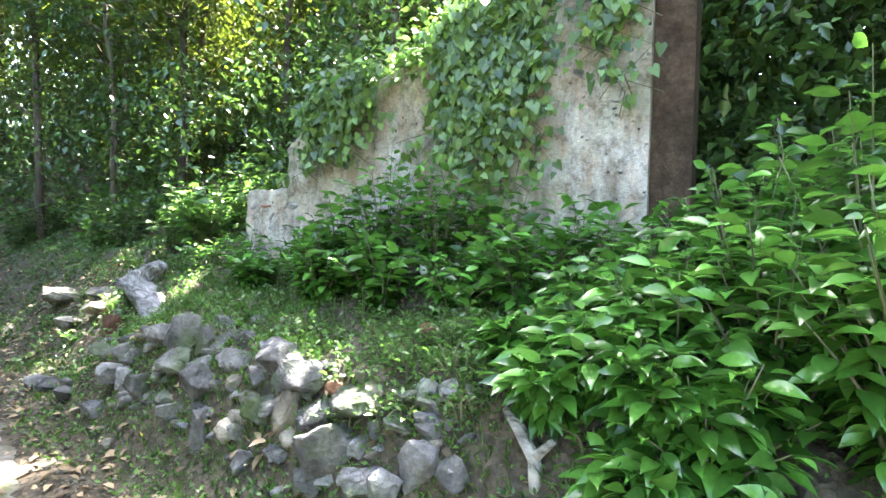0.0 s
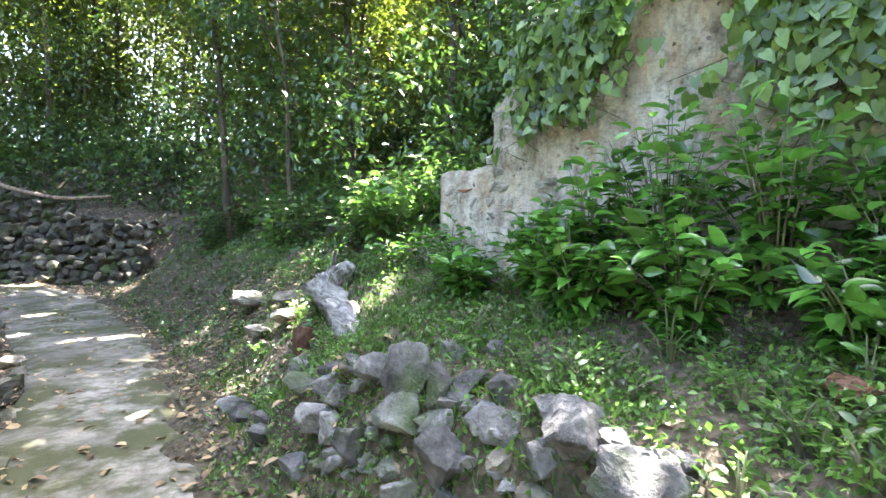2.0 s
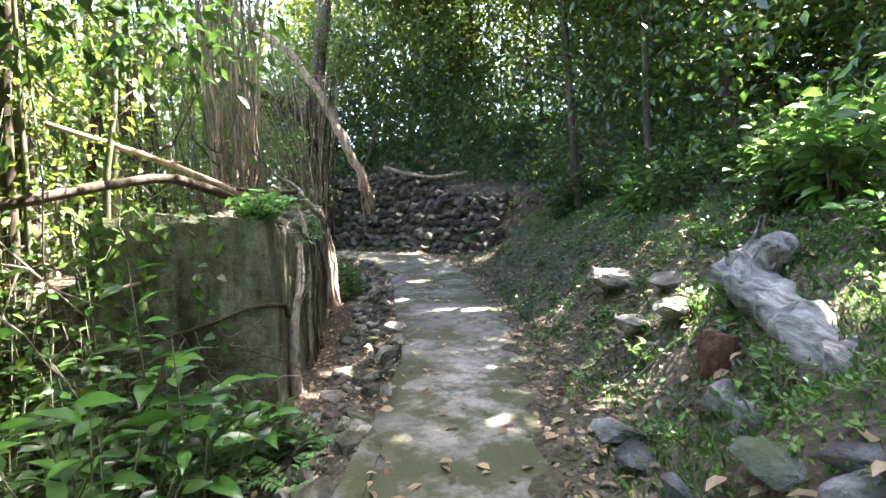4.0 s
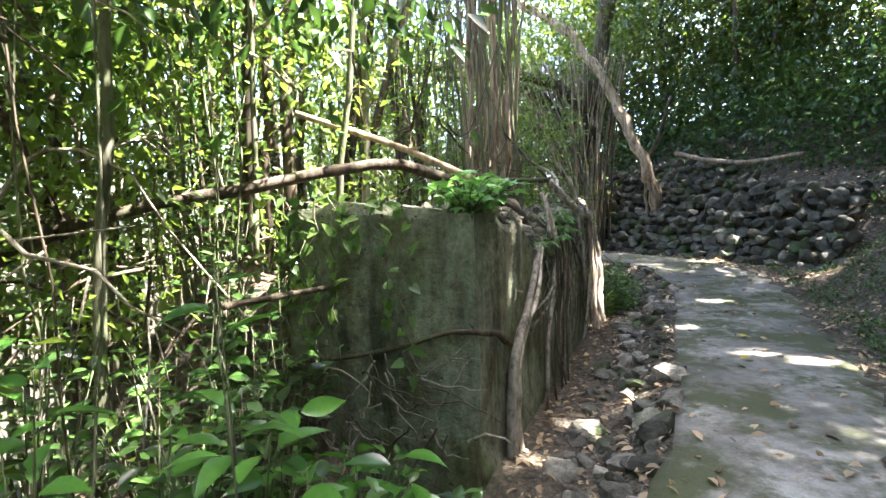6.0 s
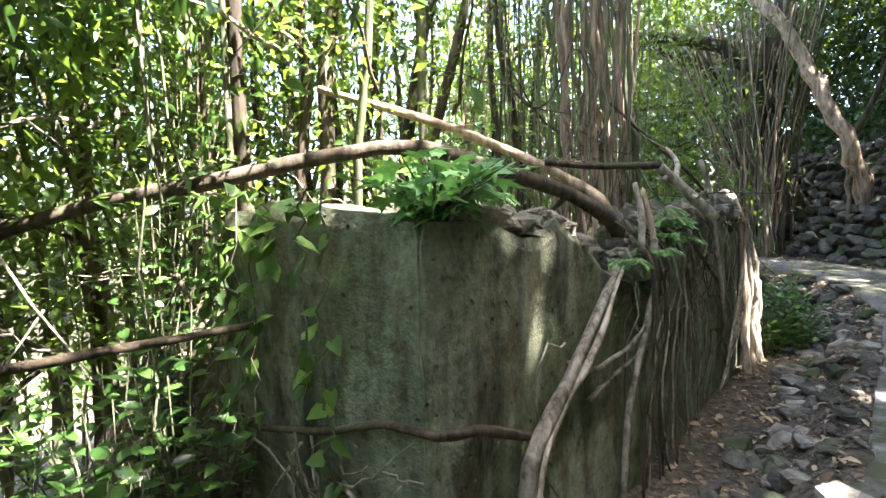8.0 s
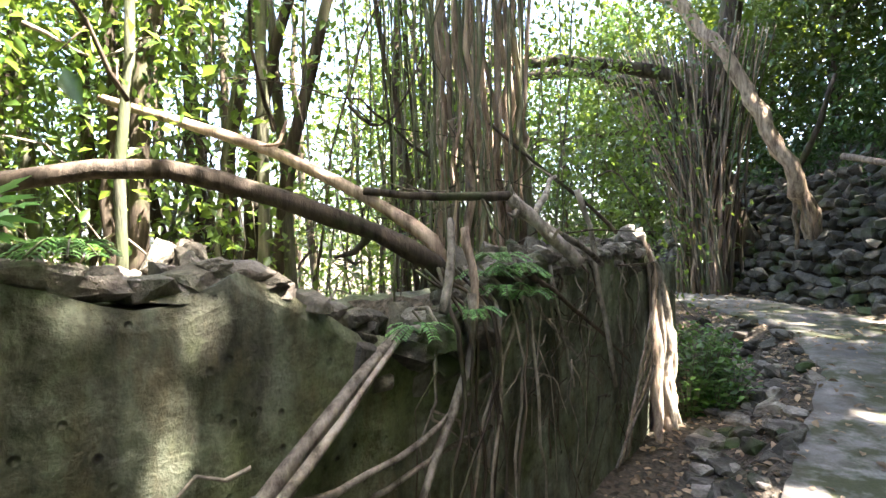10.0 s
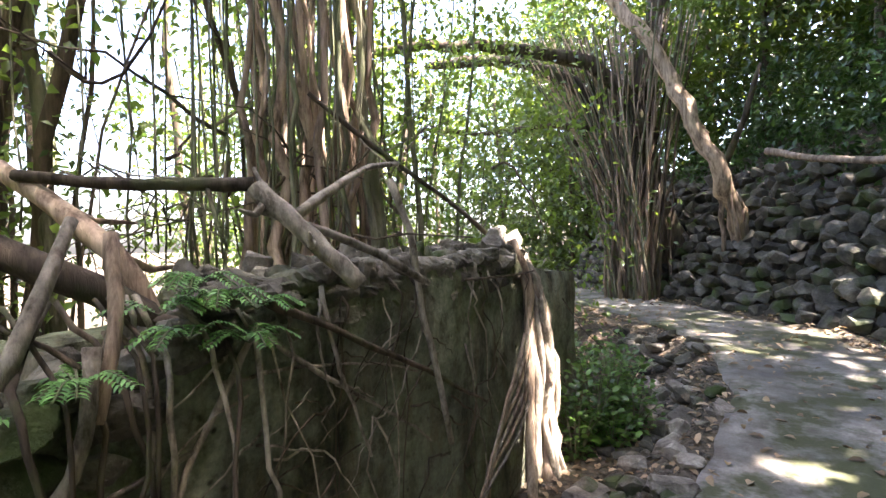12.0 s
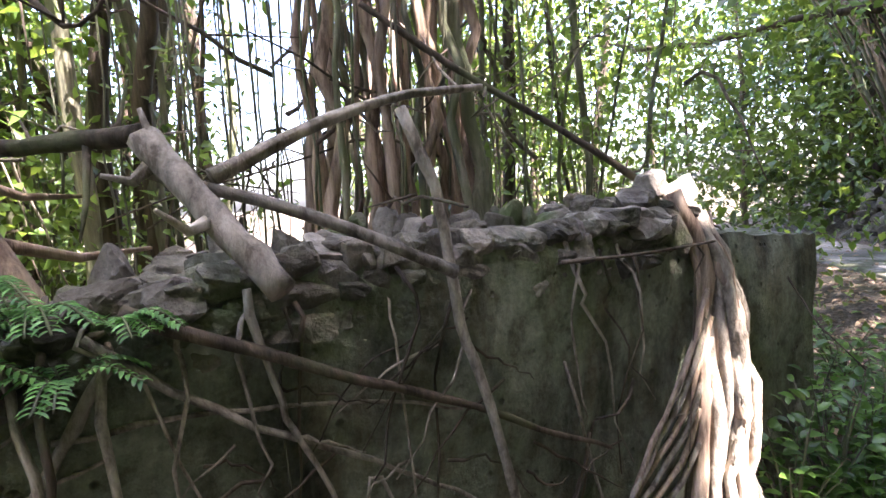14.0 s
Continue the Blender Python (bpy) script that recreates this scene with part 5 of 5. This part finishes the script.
def build_stems():
    """The thicket of thin upright stems behind the block."""
    label = "thin upright grey-green sapling in the thicket"
    for i in range(150):
        if i < 95:
            x, y = RNG.uniform(-4.5, -1.9), RNG.uniform(-2.5, 7.5)
        else:
            x, y = RNG.uniform(-7.5, -4.0), RNG.uniform(-4, 11)
        if open_to_sky(x, y):
            continue
        z = ground_z(x, y)
        h = RNG.uniform(5, 8)
        ob = thing("slender_sapling", (x, y, z), label, "sapling", "thicket saplings")
        t = Tubes(6)
        dx, dy = RNG.normal(0, 0.8), RNG.normal(0, 0.8)
        line = curve_points([(0, 0, -0.2), (dx * 0.2, dy * 0.2, h * 0.3), (dx * 0.5, dy * 0.7, h * 0.65), (dx, dy, h)], 12)
        r = RNG.uniform(0.012, 0.042) if i % 6 else RNG.uniform(0.06, 0.11)
        t.add(line, list(np.linspace(r, r * 0.4, 13)), 0.02, 0.05)
        part("stalk", t.mesh("stalk", STEM_BARK if i % 3 else BARK), ob)
        tips = []
        for _ in range(26):
            k = int(RNG.integers(2, 13))
            tips.append(line[k] + RNG.normal(0, 0.3, 3))
        P, D, N = sprays(tips, 9, 0.16)
        s = RNG.uniform(0.06, 0.13, len(P))
        part("leaves", leaf_mesh("leaves", P, D, N, s, s * 0.5, LEAF_LOW, LEAF_THICKET), ob, kind="stuff")
    # thicker dark stems standing close together
    for i in range(24):
        a, d = radians(RNG.uniform(84, 108)), RNG.uniform(3.7, 7.5)
        x, y = 1.46 - d * math.sin(a), 2.76 + d * math.cos(a)
        z = ground_z(x, y)
        ob = thing("dark_sapling", (x, y, z), "dark slender tree standing close among thicket saplings", "tree", "dark thicket trees")
        t = Tubes(8)
        lx, ly = RNG.normal(0, 0.35), RNG.normal(0, 0.35)
        r = RNG.uniform(0.035, 0.085)
        line = curve_points([(0, 0, -0.2), (lx * 0.3, ly * 0.2, 2.0), (lx * 0.5, ly * 0.7, 4.0), (lx, ly, 7.5)], 14)
        t.add(line, list(np.linspace(r, r * 0.5, 15)), 0.02, 0.09)
        part("stalk", t.mesh("stalk", BARK if i % 3 else STEM_BARK), ob)
        P, D, N = sprays([line[int(RNG.integers(4, 15))] + RNG.normal(0, 0.35, 3) for _ in range(22)], 10, 0.18)
        w = RNG.uniform(0.05, 0.1, len(P))
        part("leaves", leaf_mesh("leaves", P, D, N, w, w * 0.45, LEAF_LOW, LEAF_DARK), ob, kind="stuff")
    for i in range(60):
        x, y = RNG.uniform(-4, -0.9), RNG.uniform(-3.5, 6.5)
        if -1.8 < x < 0 and -0.2 < y < 5.05:
            continue
        strandy = Tubes(4)
        strandy.add(curve_points([(0, 0, ground_z(x, y) - 0.1), (RNG.normal(0, 0.1), RNG.normal(0, 0.1), 2.5), (RNG.normal(0, 0.5), RNG.normal(0, 0.5), 7)], 10), RNG.uniform(0.004, 0.009), 0.03)
        ob = tagged(new("liana", strandy.mesh("liana", BARK if i % 2 else STEM_BARK)), "thin hanging liana in the thicket", "liana", "lianas")
        ob.location = (x, y, 0)


build_stems()


def build_tangle():
    """Dead arching twigs between the stems."""
    for i in range(120):
        x, y = RNG.uniform(-4.5, -1.0), RNG.uniform(-3.5, 6.5)
        z = max(ground_z(x, y), 0.4) + RNG.uniform(0.2, 2.0)
        a = RNG.uniform(0, 6.28)
        ln = RNG.uniform(0.7, 2.0)
        d = np.array([math.cos(a), math.sin(a), 0]) * ln
        t = Tubes(5)
        line = curve_points([(0, 0, 0), d * 0.4 + np.array([0, 0, RNG.normal(0.15, 0.2)]), d + np.array([0, 0, RNG.normal(0, 0.5)])], 8)
        t.add(line, list(np.linspace(RNG.uniform(0.008, 0.02), 0.004, 9)), 0.02)
        for _ in range(3):
            k = int(RNG.integers(2, 8))
            q = RNG.normal(0, 0.2, 3)
            t.add([line[k], line[k] + q * 0.6, line[k] + q], [0.006, 0.004, 0.002])
        ob = new("dead_twig", t.mesh("dead_twig", BARK if i % 2 else ROOT_BARK))
        ob.location = (x, y, z)
        tagged(ob, "bare dead twig caught among the thicket stems", "twig", "dead twigs in the thicket")


build_tangle()


def build_gravel():
    octa = (np.array([(0.5, 0, 0), (-0.5, 0, 0), (0, 0.5, 0.05), (0, -0.5, 0), (0.1, 0.05, 0.35), (-0.1, 0, -0.3)]), [(0, 2, 4), (2, 1, 4), (1, 3, 4), (3, 0, 4), (2, 0, 5), (1, 2, 5), (3, 1, 5), (0, 3, 5)])
    P = []
    while len(P) < 8500:
        y = RNG.uniform(-7.5, 9)
        if RNG.random() < 0.5:
            x = lerp_table(PATH_RIGHT, y) + RNG.normal(0.15, 0.25)
        else:
            x = lerp_table(PATH_LEFT, y) - RNG.normal(0.35, 0.3)
        if x < 0.06 and -0.1 < y < 6.2:
            continue
        on = lerp_table(PATH_LEFT, y) < x < lerp_table(PATH_RIGHT, y)
        if not on:
            P.append((x, y, ground_z(x, y) + 0.004))
    n = len(P)
    s = 0.015 + 0.05 * RNG.random(n) ** 3
    tagged(new("gravel", leaf_mesh("gravel", np.array(P), RNG.normal(0, 1, (n, 3)) * np.array([1, 1, 0.2]), RNG.normal(0, 0.2, (n, 3)) + np.array([0, 0, 1.0]), s, s * 0.8, octa, PALE_STONE)), "small broken stones along the path's edges", "gravel", kind="stuff")


build_gravel()


def build_big_tree():
    big = thing("leaning_fig", (0, 0, 0), "old leaning fig with arching limbs and a curtain of roots", "tree")
    strand(big, [(0.85, 11.7, 0.9), (0.78, 11.35, 1.8), (0.61, 10.9, 2.6), (0.19, 10.8, 3.47), (-0.16, 10.8, 4.34), (-0.73, 10.8, 5.29), (-1.45, 10.8, 6.23), (-2.6, 10.8, 7.2)], 0.15, 0.11, "trunk", FIG_BARK, 26, 9, 0.03)
    for dx, dy in ((0.1, -0.25), (-0.15, -0.1), (0.3, 0.1)):
        strand(big, [(0.63, 10.95, 2.5), (0.7 + dx * 0.6, 11.2 + dy * 0.5, 2.0), (0.78 + dx, 11.5 + dy, 1.0)], 0.06, 0.03, "root", FIG_BARK, 8, 6, 0.02)
    strand(big, [(-0.6, 11.9, 3.4), (-1.4, 11.5, 4.7), (-2.6, 10.4, 5.1), (-4.0, 9.2, 5.2), (-5.5, 8.5, 5.0)], 0.17, 0.08, "limb", BARK, 16, 8, 0.03)
    strand(big, [(-1.2, 11.9, 3.6), (-2.2, 11.2, 3.75), (-3.4, 10.6, 3.7), (-4.6, 10.0, 3.8)], 0.07, 0.04, "limb", BARK, 12, 7, 0.03)
    strand(big, [(0.6, 11.4, 2.6), (0.9, 11.0, 3.2), (1.2, 11.0, 4.2)], 0.07, 0.03, "limb", BARK, 10)
    strand(big, [(-0.35, 12.5, 0.2), (-0.5, 12.4, 1.6), (-0.9, 12.2, 3.2), (-0.7, 12.0, 5.0), (-0.2, 12.0, 8.0)], 0.34, 0.2, "trunk", BARK, 18, 10, 0.03)
    strand(big, [(-0.9, 12.2, 3.0), (-1.8, 11.8, 4.4), (-3.2, 11.3, 5.3), (-5.0, 10.6, 5.4)], 0.2, 0.09, "limb", BARK, 14, 8, 0.03)
    for i in range(150):
        x0, y0 = -0.95 + RNG.normal(0, 0.24), 11.75 + RNG.normal(0, 0.22)
        tx, ty = RNG.uniform(-2.3, 0.9), RNG.normal(0, 0.4)
        strand(big, [(x0, y0, path_z(y0) - 0.2), (x0 + tx * 0.12, y0 + ty * 0.2, 1.6), (x0 + tx * 0.42, y0 + ty * 0.5, 3.2), (x0 + tx, y0 + ty, 5.6)], RNG.uniform(0.012, 0.045), 0.012, "hanging_root", (FIG_BARK, FIG_BARK, BARK, STEM_BARK)[i % 4], 9, 5, 0.03)
    crown = [(-1.5 + RNG.normal(0, 2.4), 11.0 + RNG.normal(0, 2.0), RNG.uniform(4.8, 8.5)) for _ in range(420)] + [(-1.1 + RNG.normal(0, 0.8), 11.7 + RNG.normal(0, 0.6), RNG.uniform(0.5, 5.0)) for _ in range(50)]
    P, D, N = thin_out(*sprays(crown, 12, 0.28))
    s = RNG.uniform(0.08, 0.15, len(P))
    part("crown", leaf_mesh("crown", P, D, N, s, s * 0.5, LEAF_LOW, LEAF_TREE), big, kind="stuff")
    branch("bank_branch", "fallen grey branch lying over the stone wall", [(3.4, 8.4, 2.35), (2.6, 9.0, 2.3), (1.9, 9.6, 2.45), (1.3, 10.2, 2.7)], 0.035, 0.05, FIG_BARK, 10)


build_big_tree()


def build_masses():
    """Undergrowth and woodland that nobody could count."""
    C = []
    for _ in range(7500):
        x, y = RNG.uniform(4.5, 11.0), RNG.uniform(-8.5, 13)
        h = RNG.random() ** 1.4 * 3.0
        if noise.noise(Vector((x * 0.9, y * 0.9, h * 1.0))) > 0.02 and x > lerp_table(PATH_RIGHT, y) + 2.0:
            C.append((x, y, ground_z(x, y) + h))
    for _ in range(1500):
        x, y = RNG.uniform(5.4, 8.5), RNG.uniform(-11, -6.4)
        C.append((x, y, ground_z(x, y) + RNG.random() * 5.0))
    for _ in range(2600):
        x, y = RNG.uniform(-1, 6), RNG.uniform(8.5, 17)
        if (x - 3.1) * 0.69 + (y - 8.5) * 0.72 > 1.7:
            C.append((x, y, ground_z(x, y) + RNG.random() ** 2 * 2.0))
    P, D, N = sprays(C, 9, 0.15)
    s = RNG.uniform(0.09, 0.2, len(P))
    tagged(new("undergrowth", leaf_mesh("undergrowth", P, D, N, s, s * 0.5, LEAF_LOW, LEAF_DARK)), "dense dark green undergrowth on the hillside", "undergrowth", kind="stuff")
    C = []
    # the stretch below y -3 is unseen, added to keep sky light off the ditch
    for _ in range(5200):
        x, y = RNG.uniform(-7, -2.0), RNG.uniform(-8, 9)
        if y > 2.5 and RNG.random() < 0.45:
            continue
        h = RNG.uniform(0, 5.0)
        if noise.noise(Vector((x * 0.8, y * 0.8, h * 0.6 + 30))) > 0.0 and not open_to_sky(x, y):
            C.append((x, y, max(0.2, ground_z(x, y)) + h))
    for _ in range(1500):
        x, y = RNG.uniform(-5.5, -2.0), RNG.uniform(-2.5, 2.3)
        h = RNG.uniform(0.2, 5.2)
        if noise.noise(Vector((x * 0.7, y * 0.7, h * 0.5 + 11))) > -0.15 and not open_to_sky(x, y):
            C.append((x, y, max(0.2, ground_z(x, y)) + h))
    for _ in range(420):
        x, y = RNG.uniform(-3.8, -0.6), RNG.uniform(6.0, 10.0)
        if not open_to_sky(x, y):
            C.append((x, y, ground_z(x, y) + RNG.uniform(0.1, 5.0)))
    P, D, N = sprays(C, 12, 0.2)
    s = RNG.uniform(0.06, 0.14, len(P))
    tagged(new("thicket_foliage", leaf_mesh("thicket_foliage", P, D, N, s, s * 0.55, LEAF_LOW, LEAF_THICKET)), "small leaves filling the thicket behind the block, an unseen near end added to shade the ditch", "foliage", kind="stuff")
    C = []
    for _ in range(5200):
        a = RNG.uniform(0, 2 * math.pi)
        r = RNG.uniform(15, 26)
        x, y = r * math.cos(a), 3 + r * math.sin(a)
        h = RNG.uniform(0, 10)
        if open_to_sky(x, y) or x < -4 and y < 13 and (h > 3 or y < 1 or RNG.random() < 0.6):
            continue
        C.append((x, y, ground_z(x, y) + h))
    for _ in range(3200):
        x, y = RNG.uniform(9, 17), RNG.uniform(-11, 21)
        C.append((x, y, ground_z(x, y) + RNG.random() * 6.5))
    for _ in range(900):
        x, y = RNG.uniform(-6, 6), RNG.uniform(15.5, 21)
        C.append((x, y, ground_z(x, y) + RNG.uniform(0.3, 7.5)))
    # unseen woodland to the south, added to block low sky light
    for _ in range(5200):
        x, y = RNG.uniform(-16, 18), RNG.uniform(-24, -12.5)
        C.append((x, y, ground_z(x, y) + RNG.uniform(0, 11)))
    for _ in range(450):
        x, y = RNG.uniform(4, 11), RNG.uniform(16, 27)
        C.append((x, y, ground_z(x, y) + RNG.uniform(1, 9)))
    for _ in range(3000):
        x, y = RNG.uniform(12, 20), RNG.uniform(-14, 22)
        C.append((x, y, ground_z(x, y) + RNG.uniform(1, 11)))
    P, D, N = sprays(C, 13, 0.5)
    s = RNG.uniform(0.2, 0.4, len(P))
    tagged(new("woodland", leaf_mesh("woodland", P, D, N, s, s * 0.55, LEAF_LOW, LEAF_TREE)), "leafy green woodland around the ruins, its unseen south side added to block light", "woodland", kind="stuff")
    # canopy added above the view to block sun over the path, with gaps
    C = []
    while len(C) < 2800:
        x, y, z = RNG.uniform(1.0, 9.0), RNG.uniform(3.5, 17), RNG.uniform(9.5, 13)
        if x > 3.5 and y > 9 and RNG.random() < 0.6:
            continue
        if noise.noise(Vector((x * 0.45, y * 0.45, 20))) > -0.4:
            C.append((x, y, z))
    # unseen clumps added to keep direct sun off the block and path
    while len(C) < 3900:
        x, y, z = RNG.uniform(4.2, 7.7), RNG.uniform(-3.2, 5.5), RNG.uniform(8, 11)
        if noise.noise(Vector((x * 0.5, y * 0.5, 31))) > -0.5:
            C.append((x, y, z))
    # dense unseen clumps added to darken the growth behind the doorway
    for _ in range(1700):
        x, y = RNG.uniform(4.4, 9.5), RNG.uniform(-11, -6)
        C.append((x, y, RNG.uniform(5, 8)))
    # a few unseen clumps added to shade the broad-leaved shrubs
    for _ in range(170):
        x, y = RNG.uniform(3.9, 5.7), RNG.uniform(-4.6, -2.1)
        C.append((x, y, RNG.uniform(6.3, 7.6)))
    for _ in range(190):
        x, y = RNG.uniform(-3, 9), RNG.uniform(8, 17)
        C.append((x, y, RNG.uniform(5.2, 8)))
    P, D, N = thin_out(*sprays(C, 15, 0.32))
    s = np.where(P[:, 2] > 8.5, RNG.uniform(0.19, 0.33, len(P)), RNG.uniform(0.09, 0.17, len(P)))
    tagged(new("canopy", leaf_mesh("canopy", P, D, N, s, s * 0.5, LEAF_LOW, LEAF_TREE)), "leafy canopy added mostly above the view to shade the scene, with gaps for sun patches", "canopy", kind="stuff")
    # overhang thickened to shade the ditch; its dark leaf colour stands in for shade
    C = [(RNG.uniform(-5, -0.1), RNG.uniform(-6.5, 0.3), RNG.uniform(2.7, 5.6)) for _ in range(1900)]
    P, D, N = thin_out(*sprays(C, 13, 0.3))
    s = RNG.uniform(0.09, 0.18, len(P))
    tagged(new("overhanging_foliage", leaf_mesh("overhanging_foliage", P, D, N, s, s * 0.5, LEAF_LOW, LEAF_DARK)), "leafy branches hanging over the ditch, thickened and coloured dark for shade", "foliage", kind="stuff")


build_masses()
